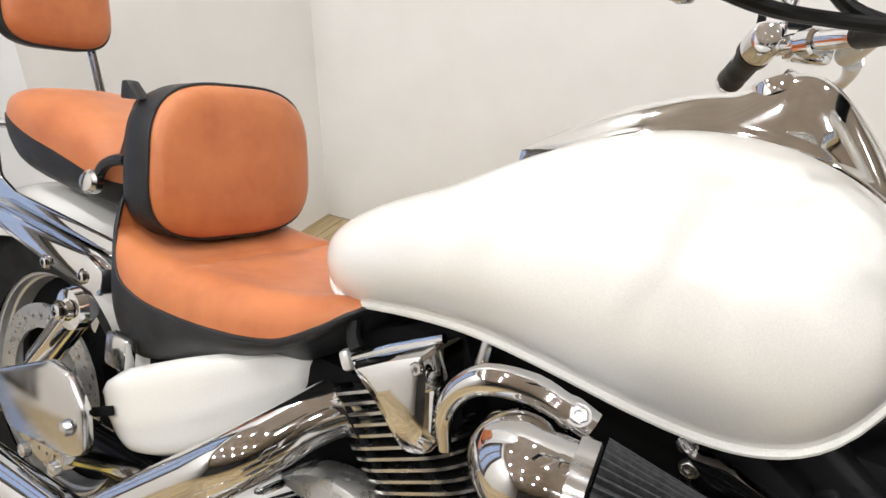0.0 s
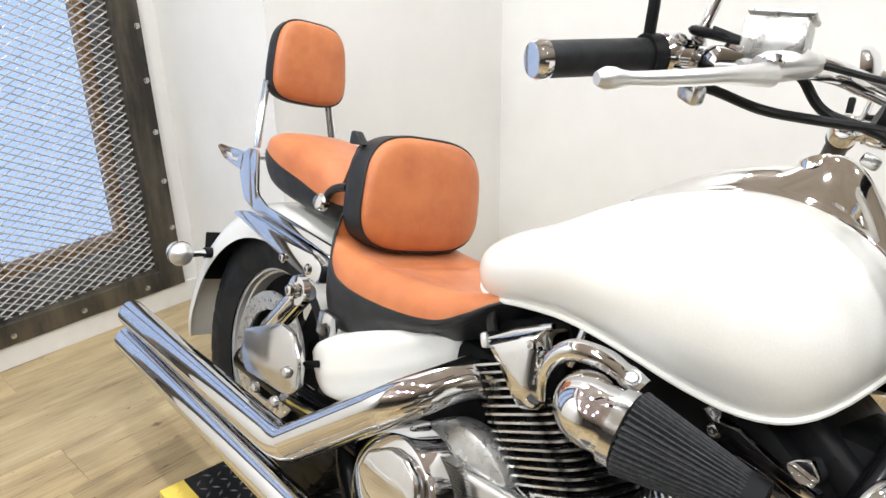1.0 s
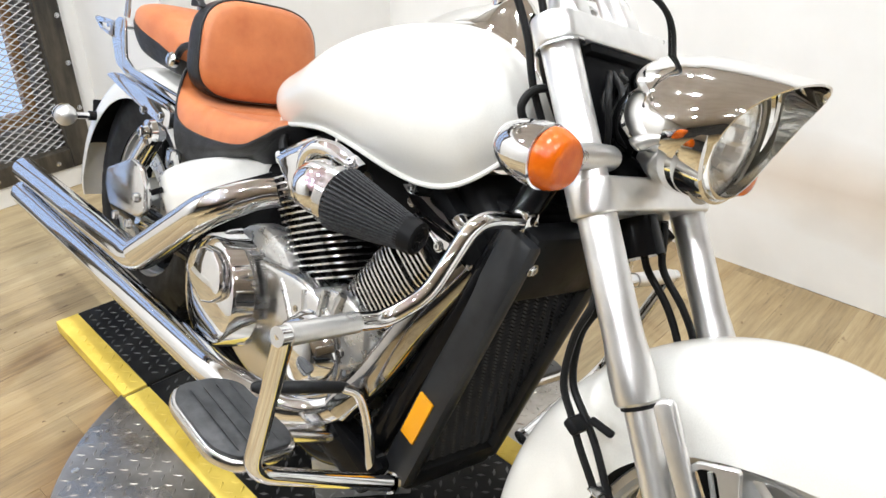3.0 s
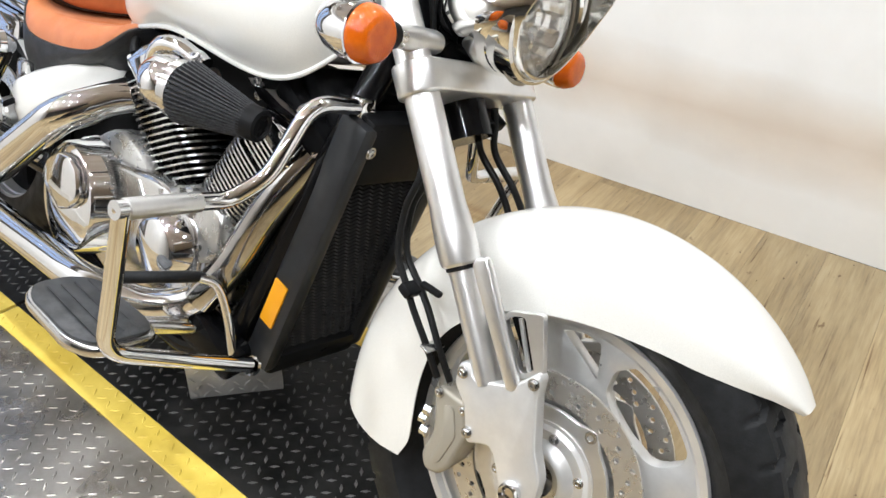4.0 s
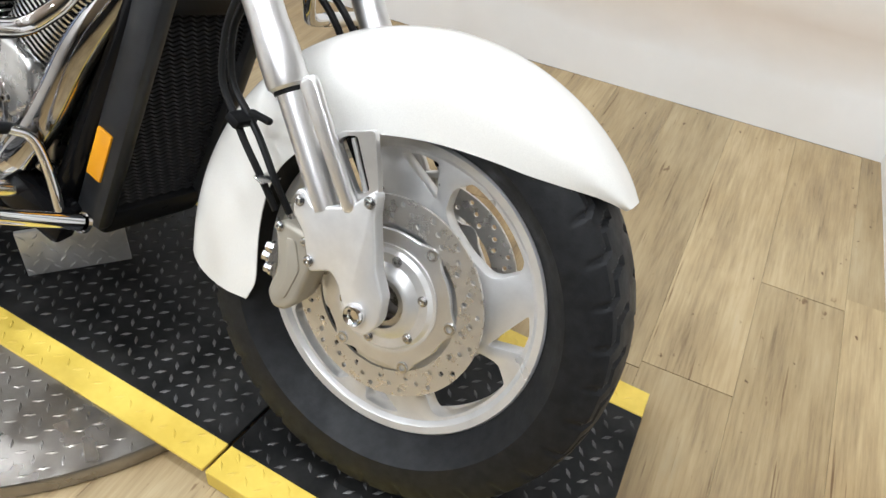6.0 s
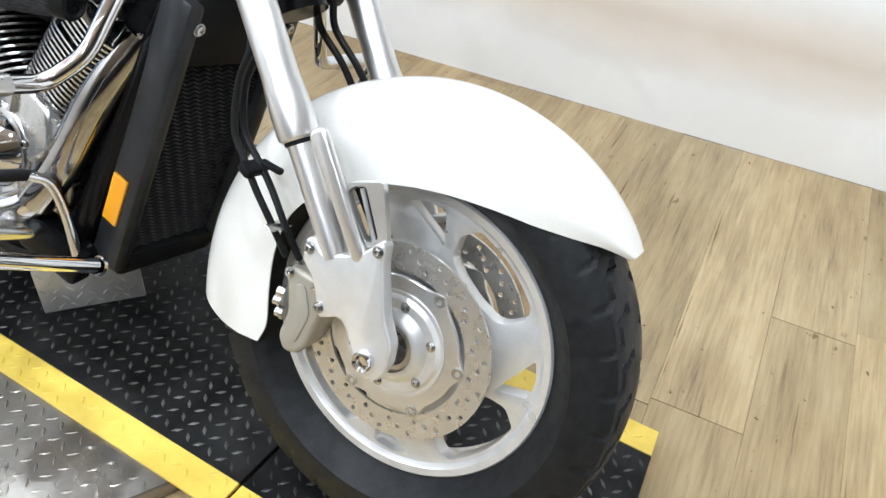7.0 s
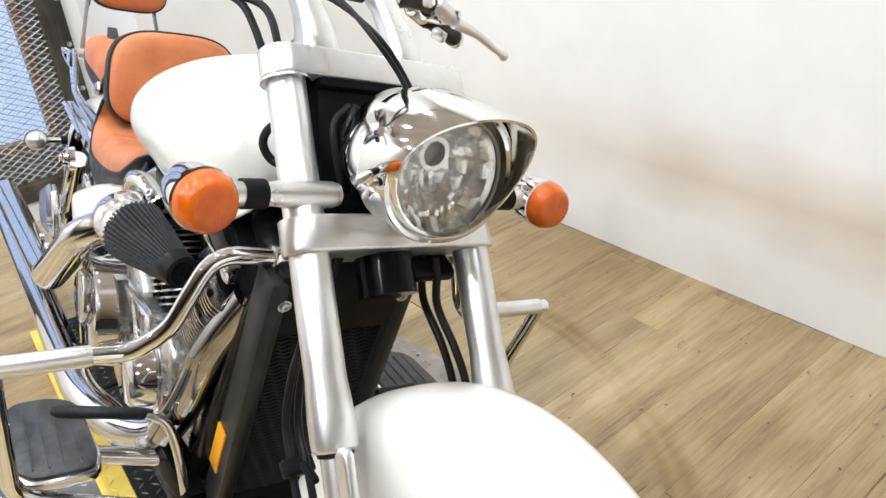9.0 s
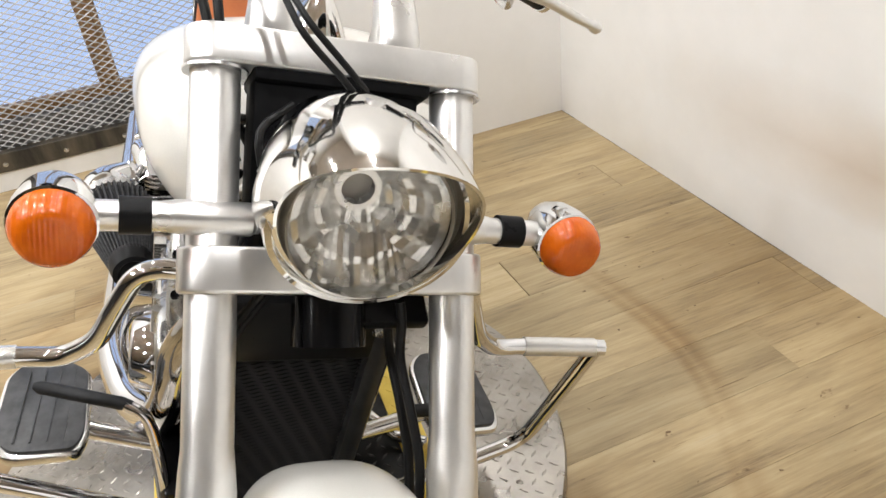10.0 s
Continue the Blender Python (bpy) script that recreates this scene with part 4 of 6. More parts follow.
def seat_loops(upper):
    loops = []
    for i in range(100):
        x = -1.472 + (1.472 - 0.975) * (0.5 - 0.5 * math.cos(math.pi * i / 99))
        w, zt, zs, zb = seat_at(x)
        loop = []
        m = 14
        if upper:
            for k in range(2 * m + 1):
                s = -1 + k / m
                e = abs(s)
                y = w * math.sin(s * math.pi / 2) if e < 1 else w * s
                dish = -0.014 * math.cos(s * math.pi / 2) ** 2 + 0.020 * math.exp(-((e - 0.62) / 0.2) ** 2)
                z = zs + (zt - zs) * max(1 - e ** 3.2, 0) ** 0.75 + dish * min(max((zt - zs) / 0.09, 0.0), 1.0)
                z -= 0.007 * math.exp(-((x + 1.335 - 0.10 * s * s) / 0.007) ** 2) * max(1 - e ** 6, 0)
                loop.append(Vector((x, y, z)))
            loop += [Vector((x, w * 0.6, zs - 0.01)), Vector((x, -w * 0.6, zs - 0.01))]
        else:
            for sd in (-1, 1):
                side = []
                for k in range(8):
                    f = k / 7
                    side.append(Vector((x, sd * (w + 0.004 * math.sin(math.pi * f) + 0.002 - 0.022 * f * f), zs + 0.004 + (zb - zs - 0.004) * f)))
                loop += side[::-1] + [Vector((x, -0.7 * w, zs - 0.035))] if sd < 0 else [Vector((x, 0.7 * w, zs - 0.035))] + side
        loops.append(loop)
    return loops


bm = bmesh.new()
seat = fixed("rider_seat", rings(bm, seat_loops(True)), tan_hide, "broad tan leather rider seat", sharp=70)
bm = bmesh.new()
fixed("seat_side", rings(bm, seat_loops(False)), black_hide, "black leather seat side", seat, sharp=70)
for sd in (-1, 1):
    line = []
    for i in range(50):
        x = -1.468 + (1.468 - 0.979) * i / 49
        w, zt, zs, zb = seat_at(x)
        line.append((x, sd * (w + 0.001), zs + 0.004))
    fixed("piping", tube(line, 0.003, 6), black_hide, "", seat)


def pad(c, wide, high, thick, tilt, power, front_mat, back_mat, name, label, bulge=0.02, taper=0.0):
    """An upholstered backrest: a padded face on a black shell, tilted back."""
    R = Matrix.Translation(c) @ Matrix.Rotation(-tilt, 4, "Y")
    n = 64

    def loop(scale, x):
        pts = []
        for u, v in superloop(0, 0, wide / 2 * scale[0], high / 2 * scale[1], power, n):
            pts.append(R @ Vector((x, u * (1 - taper * v / high), v)))
        return pts
    bm = bmesh.new()
    prof = [((0.90, 0.88), -thick), ((0.97, 0.965), -thick * 0.85), ((1.0, 1.0), -thick * 0.6), ((1.0, 1.0), -0.018), ((0.985, 0.98), -0.008)]
    rings(bm, [loop(s, x) for s, x in prof])
    thing = fixed(name, bm, back_mat, label, sharp=70)
    bm = bmesh.new()
    prof = [((0.985, 0.98), -0.012), ((0.975, 0.968), -0.002), ((0.95, 0.935), 0.006), ((0.88, 0.85), 0.006 + bulge * 0.5), ((0.7, 0.66), 0.006 + bulge * 0.85), ((0.4, 0.4), 0.006 + bulge), ((0.08, 0.08), 0.006 + bulge * 1.03)]
    rings(bm, [loop(s, x) for s, x in prof])
    fixed("cushion_face", bm, front_mat, "tan leather face", thing, sharp=70)
    fixed("piping", tube(loop((0.99, 0.985), -0.006) + [loop((0.99, 0.985), -0.006)[0]], 0.003, 6), back_mat, "", thing)
    return thing


rest = pad(Vector((-1.400, 0.012, 0.814)), 0.320, 0.238, 0.078, radians(10), 3.4, tan_hide, black_hide, "rider_backrest", "tan leather rider backrest with black edges", 0.014, 0.10)
fixed("strap", tube(spline([(-1.485, -0.125, 0.80), (-1.51, -0.125, 0.795), (-1.54, -0.123, 0.78), (-1.555, -0.125, 0.755)], 14), [0.009] * 14, 8), black_hide, "black leather strap", rest)
fixed("hinge", block((0.07, 0.06, 0.11), (-1.50, -0.07, 0.83), Euler((0, 0.3, 0)).to_matrix(), 0.012), black_hide, "black leather hinge cover", rest)
fixed("flap", plate(soft_poly([(0, 0), (0.045, 0.005), (0.010, 0.028), (0.0, 0.026)], 0.004, 2), 0.02, (Vector((-1.495, -0.115, 0.890)), (1, 0, 0), (0, 0, 1)), 0.003), black_hide, "", rest)
fixed("knob", lathe([(0, 0.012), (0.014, 0.010), (0.019, 0.004), (0.019, -0.008)], (-1.553, -0.135, 0.752), (0.1, -1, 0.1), 20), dull_chrome, "chrome buckle knob", rest)

# passenger seat
pill_at = table([-1.90, -1.885, -1.84, -1.76, -1.66, -1.58, -1.53, -1.51], [0.05, 0.085, 0.115, 0.128, 0.125, 0.118, 0.10, 0.07], [0.815, 0.835, 0.855, 0.860, 0.848, 0.83, 0.81, 0.80],
                [0.80, 0.80, 0.80, 0.785, 0.77, 0.755, 0.75, 0.75], [0.775, 0.755, 0.74, 0.725, 0.715, 0.71, 0.71, 0.715])


def pillion(upper):
    loops = []
    for i in range(36):
        x = -1.90 + 0.39 * (0.5 - 0.5 * math.cos(math.pi * i / 35))
        w, zt, zs, zb = pill_at(x)
        loop = []
        if upper:
            for k in range(21):
                s = -1 + k / 10
                loop.append(Vector((x, w * math.sin(s * math.pi / 2), zs + (zt - zs) * (1 - abs(s) ** 2.8) ** 0.7)))
            loop += [Vector((x, w * 0.6, zs - 0.006)), Vector((x, -w * 0.6, zs - 0.006))]
        else:
            for sd in (-1, 1):
                side = [Vector((x, sd * (w + 0.002 - 0.02 * (k / 5) ** 2), zs + 0.003 + (zb - zs) * k / 5)) for k in range(6)]
                loop += side[::-1] if sd < 0 else side
        loops.append(loop)
    return loops


bm = bmesh.new()
pseat = fixed("passenger_seat", rings(bm, pillion(True)), tan_hide, "tan leather passenger seat with black sides", sharp=70)
bm = bmesh.new()
fixed("seat_side", rings(bm, pillion(False)), black_hide, "black leather seat side", pseat, sharp=70)

# sissy bar
sis = pad(Vector((-1.925, 0.016, 1.022)), 0.210, 0.206, 0.05, radians(12), 3.6, tan_hide, black_hide, "passenger_backrest", "tan leather pad on a chrome sissy bar", 0.012, 0.18)
for sd in (-1, 1):
    for off in (-0.007, 0.007):
        fixed("rod", tube([(-1.945 + off, sd * 0.088, 0.96), (-1.895 + off, sd * 0.112, 0.80)], 0.0055, 10), chrome, "chrome sissy bar rod", sis)
    stay = soft_poly([(-1.910, 0.778), (-1.872, 0.802), (-1.836, 0.803), (-1.805, 0.705), (-1.755, 0.688), (-1.455, 0.678), (-1.450, 0.640), (-1.57, 0.642), (-1.80, 0.662), (-1.862, 0.678), (-1.905, 0.735)], 0.010, 3)
    fixed("side_plate", plate(stay, 0.008, (Vector((0, sd * 0.139 + 0.004, 0)), (1, 0, 0), (0, 0, 1)), 0.002), chrome, "chrome side plate", sis)
    rail = soft_poly([(-1.850, 0.648), (-1.80, 0.664), (-1.50, 0.654), (-1.455, 0.640), (-1.455, 0.600), (-1.53, 0.604), (-1.72, 0.628)], 0.010, 3)
    fixed("fender_rail", plate(rail, 0.022, (Vector((0, sd * 0.160 + 0.011, 0)), (1, 0, 0), (0, 0, 1)), 0.005), chrome, "polished fender rail", sis)
    fin = soft_poly([(-2.035, 0.772), (-2.022, 0.780), (-1.900, 0.786), (-1.900, 0.740), (-1.990, 0.750)], 0.008, 3)
    gap = soft_poly([(-2.005, 0.766), (-1.920, 0.772), (-1.920, 0.752), (-1.975, 0.757)], 0.006, 3)
    fixed("rear_rack", plate(fin, 0.010, (Vector((0, sd * 0.139 + 0.005, 0)), (1, 0, 0), (0, 0, 1)), 0.003, [gap], 1), chrome, "pointed chrome rack end", sis)
    for bx, bz in ((-1.60, 0.613), (-1.50, 0.62)):
        fixed("bolt", bolt((bx, sd * 0.170, bz), (0, sd, 0), 0.009, 0.008), chrome, "", sis)
fixed("cross_bar", tube([(-1.96, -0.135, 0.768), (-1.96, 0.135, 0.768)], 0.010, 10), chrome, "", sis)

# rear wheel and fender
RW_ = Vector((-1.715, 0, 0.329))
rr = lathe([(0.205, -0.072), (0.214, -0.074), (0.214, -0.066), (0.2, -0.055), (0.195, -0.02), (0.195, 0.02), (0.2, 0.055), (0.214, 0.066), (0.214, 0.074), (0.205, 0.072), (0.2, 0.0)], RW_, (0, 1, 0), 90, None, (1, 0, 0), True)
rear_wheel = fixed("rear_wheel", rr, wheel_silver, "cast aluminium rear wheel", about=RW_)
fixed("tyre", tyre_mesh(RW_, 0.342, 0.182, 0.210, 240), rubber, "broad black rear tyre", rear_wheel, sharp=28, about=RW_)
spk = [circle(0.05, 24)]
for k in range(5):
    a = 0.3 + k * 2 * math.pi / 5
    spk.append(soft_poly(sector(0.085, 0.178, a - 0.34, a + 0.34, 8), 0.012, 3))
fixed("spokes", plate(circle(0.198, 90), 0.04, (RW_ + Vector((0, 0.01, 0)), (1, 0, 0), (0, 0, 1)), 0.003, spk, 1), matte, "", rear_wheel, about=RW_)
fixed("brake_disc", plate(circle(0.155, 60), 0.006, (RW_ + Vector((0, -0.085, 0)), (1, 0, 0), (0, 0, 1)), 0.0, [circle(0.11, 40)] + [circle(0.004, 8, (0.132 * math.cos(t), 0.132 * math.sin(t))) for t in np.arange(0, 6.28, 0.2)]), steel, "drilled rear brake disc", rear_wheel, about=RW_)
fixed("hub", lathe([(0.0, -0.11), (0.03, -0.11), (0.06, -0.09), (0.07, -0.05), (0.05, 0.0)], RW_, (0, 1, 0), 36), alu, "", rear_wheel)
ro = table([0, 30, 60, 90, 120, 150, 175, 204], [0.36, 0.36, 0.362, 0.368, 0.378, 0.395, 0.418, 0.432])
re_ = table([0, 30, 60, 90, 110, 130, 150, 170, 192, 204], [0.30, 0.30, 0.29, 0.275, 0.282, 0.298, 0.318, 0.346, 0.384, 0.42])
rw_ = table([0, 40, 90, 140, 175, 195, 204], [0.115, 0.122, 0.126, 0.124, 0.118, 0.104, 0.05])
fixed("rear_fender", fender(RW_, 20, 196, lambda a: ro(a)[0], lambda a: re_(a)[0], lambda a: rw_(a)[0]), pearl, "pearl white rear fender", sharp=60)
fixed("inner_fender", fender(RW_, 24, 172, lambda a: ro(a)[0] - 0.006, lambda a: re_(a)[0] + 0.012, lambda a: rw_(a)[0] - 0.006), matte, "black inside of the rear fender", sharp=60)

# tail signal and plate holder
for sd in (-1, 1):
    c = Vector((-2.006, sd * 0.212, 0.491))
    ts = fixed("tail_signal", lathe([(0.0, -0.006), (0.012, -0.004), (0.024, 0.0), (0.031, 0.002), (0.031, 0.006), (0.025, 0.022), (0.012, 0.031), (0.0, 0.033)], c, (1, 0, 0), 28), satin, "small clear tail signal")
    fixed("lens", lathe([(0.0, -0.040), (0.013, -0.037), (0.026, -0.026), (0.0325, -0.006), (0.0325, 0.0)], c, (1, 0, 0), 28), glass, "clear lens", ts)
    fixed("stalk", tube([c + Vector((0, -sd * 0.03, 0)), c + Vector((-0.01, -sd * 0.075, 0))], 0.010, 14), chrome, "", ts)
    fixed("grommet", tube([c + Vector((-0.01, -sd * 0.07, 0)), c + Vector((-0.012, -sd * 0.10, 0))], 0.014, 14), plastic, "", ts)
fixed("plate_holder", block((0.006, 0.19, 0.13), (-2.105, 0, 0.455), Euler((0, -0.2, 0)).to_matrix(), 0.004), plastic, "black plate holder behind the fender")

# shocks, swing arm and folded passenger boards
for sd in (-1, 1):
    t0, t1 = Vector((-1.453, sd * 0.20, 0.592)), Vector((-1.655, sd * 0.185, 0.36))
    sh = fixed("shock", tube([t0, t0 + (t1 - t0) * 0.55], 0.024, 24), chrome, "chrome rear shock")
    fixed("shock_body", tube([t0 + (t1 - t0) * 0.5, t1], 0.019, 20), chrome, "", sh)
    fixed("mount", lathe([(0.0, 0.012), (0.014, 0.012), (0.017, 0.004), (0.030, 0.002), (0.032, -0.012), (0.0, -0.014)], t0 + Vector((0, sd * 0.02, 0)), (0, sd, 0), 28), chrome, "chrome upper mount", sh)
    fixed("mount_bolt", bolt(t0 + Vector((0, sd * 0.032, 0)), (0, sd, 0), 0.012, 0.010), chrome, "", sh)
    fixed("swing_arm", tube([(-1.715, sd * 0.15, 0.329), (-1.25, sd * 0.13, 0.34)], 0.032, 16), gloss, "black swing arm")
    bc = Vector((-1.430, sd * 0.262, 0.465))
    brd = soft_poly([(-0.112, 0.014), (0.012, 0.074), (0.060, 0.070), (0.100, 0.032), (0.110, -0.026), (0.076, -0.048), (-0.079, -0.066), (-0.109, -0.035)], 0.012, 4)
    fb = fixed("passenger_board", plate(brd, 0.018, (bc + Vector((0, 0.009, 0)), (1, 0, 0), (0, 0, 1)), 0.005), dull_chrome, "folded dull chrome passenger footboard")
    fixed("board_arm", tube(spline([bc + Vector((0.05, -sd * 0.01, -0.06)), bc + Vector((0.06, -sd * 0.08, -0.10)), bc + Vector((0.10, -sd * 0.12, -0.12))], 8), 0.014, 12), dull_chrome, "", fb)
    for ox, oz in ((0.075, 0.0), (-0.02, -0.075), (0.055, -0.07)):
        fixed("rubber_stop", lathe([(0, 0.012), (0.01, 0.01), (0.012, 0.0)], bc + Vector((ox, sd * 0.01, oz)), (0, sd, 0), 12), dull_chrome, "", fb)

# side covers
for sd in (-1, 1):
    bm = bmesh.new()
    cov = table([-1.375, -1.345, -1.29, -1.22, -1.15, -1.115, -1.084], [0.498, 0.532, 0.566, 0.600, 0.627, 0.637, 0.640], [0.470, 0.437, 0.430, 0.455, 0.502, 0.530, 0.566], [0.214, 0.230, 0.240, 0.224, 0.186, 0.158, 0.130])
    loops = []
    for i in range(30):
        x = -1.375 + (1.375 - 1.084) * i / 29
        zt, zb, y = cov(x)
        col = []
        for k in range(15):
            f = k / 14
            out = y - 0.022 * (1 - (1 - abs(2 * f - 1) ** 7) ** 0.5) - 0.012 * (1 - f) - 0.016 * max(0.0, 0.36 + 0.1 * (i / 29) - f) ** 0.6
            col.append(Vector((x, sd * out, zb + (zt - zb) * f)))
        col += [Vector((x, sd * (y - 0.07), zt - 0.004)), Vector((x, sd * (y - 0.08), zb + 0.004))]
        loops.append(col)
    sc = fixed("side_cover", rings(bm, loops), pearl, "pearl white side cover", sharp=50)
    fixed("badge", block((0.055, 0.006, 0.014), (-1.335, sd * 0.238, 0.487), Euler((0, -0.45, 0)).to_matrix(), 0.003), matte, "small dark trim badge", sc)
    fixed("latch_cover", block((0.05, 0.02, 0.05), (-1.372, sd * 0.19, 0.55), None, 0.006), dull_chrome, "", sc)


# ---- frame and engine ----
for sd in (-1, 1):
    fixed("frame_tube", tube(rounded([(-0.44, sd * 0.05, 0.86), (-0.47, sd * 0.115, 0.65), (-0.615, sd * 0.13, 0.23), (-0.72, sd * 0.14, 0.17), (-1.20, sd * 0.14, 0.19), (-1.30, sd * 0.14, 0.30), (-1.28, sd * 0.13, 0.56)], 0.05), 0.025, 16), gloss, "black frame cradle tube")
fixed("backbone", tube([(-0.42, 0, 0.86), (-0.75, 0, 0.80), (-1.05, 0, 0.62), (-1.45, 0, 0.54)], 0.04, 16), gloss, "black backbone tube")
fixed("battery_box", block((0.42, 0.24, 0.24), (-1.20, 0, 0.52), None, 0.02), matte, "black plastic housing under the seat")
# added filler, keeps light out of the gap between tank and engine
fixed("under_tank_fill", block((0.62, 0.17, 0.17), (-0.75, 0.0, 0.675), None, 0.02), matte, "black block added to darken the space under the tank")
fixed("head_tube", tube([HEAD - AXIS * 0.12, HEAD + AXIS * 0.16], 0.042, 24), gloss, "black steering head")

# crankcase
case = soft_poly([(-1.02, 0.52), (-0.90, 0.50), (-0.78, 0.50), (-0.67, 0.50), (-0.625, 0.42), (-0.635, 0.27), (-0.70, 0.20), (-1.05, 0.20), (-1.16, 0.30), (-1.15, 0.43)], 0.05, 5)
engine = fixed("engine", plate(case, 0.28, (Vector((0, 0.14, 0)), (1, 0, 0), (0, 0, 1)), 0.018, (), 3), alu, "polished aluminium V-twin crankcase")
inner = soft_poly([(-1.06, 0.47), (-0.80, 0.50), (-0.67, 0.47), (-0.65, 0.36), (-0.71, 0.25), (-0.95, 0.235), (-1.10, 0.30)], 0.05, 5)
fixed("case_cover", plate(inner, 0.06, (Vector((0, -0.14, 0)), (1, 0, 0), (0, 0, 1)), 0.014, (), 3), dull_chrome, "polished metal side cover", engine)
neck = soft_poly([(-0.872, 0.465), (-0.840, 0.462), (-0.720, 0.520), (-0.660, 0.520), (-0.615, 0.500), (-0.605, 0.430), (-0.70, 0.36), (-0.87, 0.36)], 0.02, 4)
fixed("cylinder_base", plate(neck, 0.055, (Vector((0, -0.14, 0)), (1, 0, 0), (0, 0, 1)), 0.010, (), 3), alu, "cast base under the cylinders", engine)
fixed("clutch_housing", lathe([(0.140, 0.0), (0.140, 0.030), (0.135, 0.040), (0.126, 0.044), (0.0, 0.044)], (-0.968, -0.140, 0.394), (0.0, -1, 0.02), 64), alu, "broad round clutch housing", engine)
CC, CD = Vector((-1.035, -0.178, 0.374)), Vector((-0.06, -1, 0.04)).normalized()
fixed("clutch_cover", lathe([(0.125, -0.03), (0.126, 0.0), (0.123, 0.006), (0.121, 0.009), (0.115, 0.060), (0.110, 0.068), (0.102, 0.071), (0.060, 0.073), (0.0, 0.074)], CC, CD, 72), chrome, "round chrome clutch cover", engine)
for k in range(5):
    a = radians(28 - 72 * k)
    up_ = Vector((math.cos(a), 0, math.sin(a)))
    boss = lathe([(0.0, 0.034), (0.008, 0.033), (0.012, 0.026), (0.017, 0.0)], CC + up_ * 0.112 - Vector((0, 0.004, 0)), CD, 20)
    fixed("boss", boss, chrome, "", engine)
    fixed("bolt", bolt(CC + up_ * 0.112 + CD * 0.033, CD, 0.0075, 0.006), chrome, "", engine)
cap_o = soft_poly([(-0.078, 0.018), (-0.062, 0.062), (-0.012, 0.094), (0.030, 0.098), (0.072, 0.080), (0.088, 0.046), (0.086, 0.020), (0.052, -0.006), (0.012, -0.022), (-0.006, -0.012), (-0.040, -0.006)], 0.010, 4)
cu = Vector((1, -0.06, 0)).normalized()
fixed("raised_cap", plate(cap_o, 0.020, (CC + CD * 0.070, cu, (0, 0.04, 1)), 0.007, (), 3), chrome, "raised chrome field on the cover", engine)
# fine ribs beside the cover
b = None
for k in range(30):
    z = -0.004 + 0.112 * k / 29
    x0, x1 = math.sqrt(0.112 ** 2 - min(z * z, 0.0125)), math.sqrt(max(0.142 ** 2 - z * z, 0.0)) - 0.006
    b = block((x1 - x0, 0.022, 0.0019), CC + Vector(((x0 + x1) / 2, -0.022, z)), Euler((0, -0.10, 0)).to_matrix(), 0.0, b)
tagged(fixed("ribs", b, fin_metal, "fine ribs beside the cover", engine, False), kind="stuff")
C2 = Vector((-0.740, -0.175, 0.392))
fixed("stator_cover", lathe([(0.094, -0.03), (0.094, 0.004), (0.088, 0.014), (0.078, 0.018), (0.072, 0.020), (0.058, 0.058), (0.050, 0.064), (0.0, 0.066)], C2, (0.02, -1, 0.03), 56), chrome, "chrome round cover with bolts", engine)
for k in range(6):
    a = 0.4 + k * math.pi / 3
    fixed("bolt", bolt(C2 + Vector((0.080 * math.cos(a), -0.018, 0.080 * math.sin(a))), (0, -1, 0), 0.007, 0.009), chrome, "", engine)
for (x0, z0, x1, z1) in ((-0.862, 0.475, -0.800, 0.40), (-0.790, 0.485, -0.775, 0.44), (-0.735, 0.510, -0.735, 0.46), (-0.690, 0.520, -0.700, 0.47), (-0.66, 0.36, -0.70, 0.27)):
    fixed("case_rib", tube([(x0, -0.194, z0), (x1, -0.197, z1)], 0.009, 10), alu, "", engine)


def cylinder(base, axis, height, n, wide, deep, name, slant=0.0, square=4.0):
    """A finned cylinder barrel with a head and a chrome rocker cover."""
    a = Vector(axis).normalized()
    s = Vector((a.z, 0, -a.x))
    y = Vector((0, 1, 0))
    base = Vector(base)
    core = []
    for h in (0, height):
        core.append([base + a * h + s * (u - slant * h) + y * v for u, v in superloop(0, 0, wide * 0.40, deep * 0.40, 2.6, 28)])
    bm = bmesh.new()
    rings(bm, core)
    cyl = fixed(name, bm, matte, "finned V-twin cylinder")
    for i in range(n):
        h = height * (i + 0.5) / n
        bm = bmesh.new()
        g = 1.0 if i < n - 5 else 0.96
        lo = [base + a * (h - 0.0019) + s * (u - slant * h) + y * v for u, v in superloop(0, 0, wide * 0.5 * g, deep * 0.5 * g, square, 44)]
        hi = [p + a * 0.0038 for p in lo]
        rings(bm, [lo, hi])
        fixed("fin", bm, fin_metal, "", cyl, sharp=40)
    for u in (-0.24, 0.16):
        fixed("fin_post", tube([base + s * wide * u - y * deep * 0.455, base + a * height + s * (wide * u - slant * height) - y * deep * 0.455], 0.006, 8), matte, "", cyl)
    return cyl, a, s


rc, ra, rs = cylinder((-0.800, -0.030, 0.492), (-0.45, 0, 0.893), 0.218, 17, 0.168, 0.27, "rear_cylinder", 0.40, 4.5)
fc, fa, fs = cylinder((-0.668, -0.045, 0.49), (0.52, 0, 0.854), 0.20, 20, 0.155, 0.27, "front_cylinder")
for cyl, cx, cz, ax, sd_x in ((rc, -0.930, 0.70, ra, rs), (fc, -0.555, 0.69, fa, fs)):
    hb = Vector((cx, 0, cz))
    turnm = Matrix((sd_x, Vector((0, 1, 0)), ax)).transposed()
    fixed("head", block((0.15, 0.26, 0.07), hb, turnm, 0.012), matte, "black cast cylinder head", cyl)
    fixed("rocker_cover", block((0.13, 0.20, 0.05), hb + ax * 0.05, turnm, 0.016, None, 3), plastic, "black rocker cover", cyl)
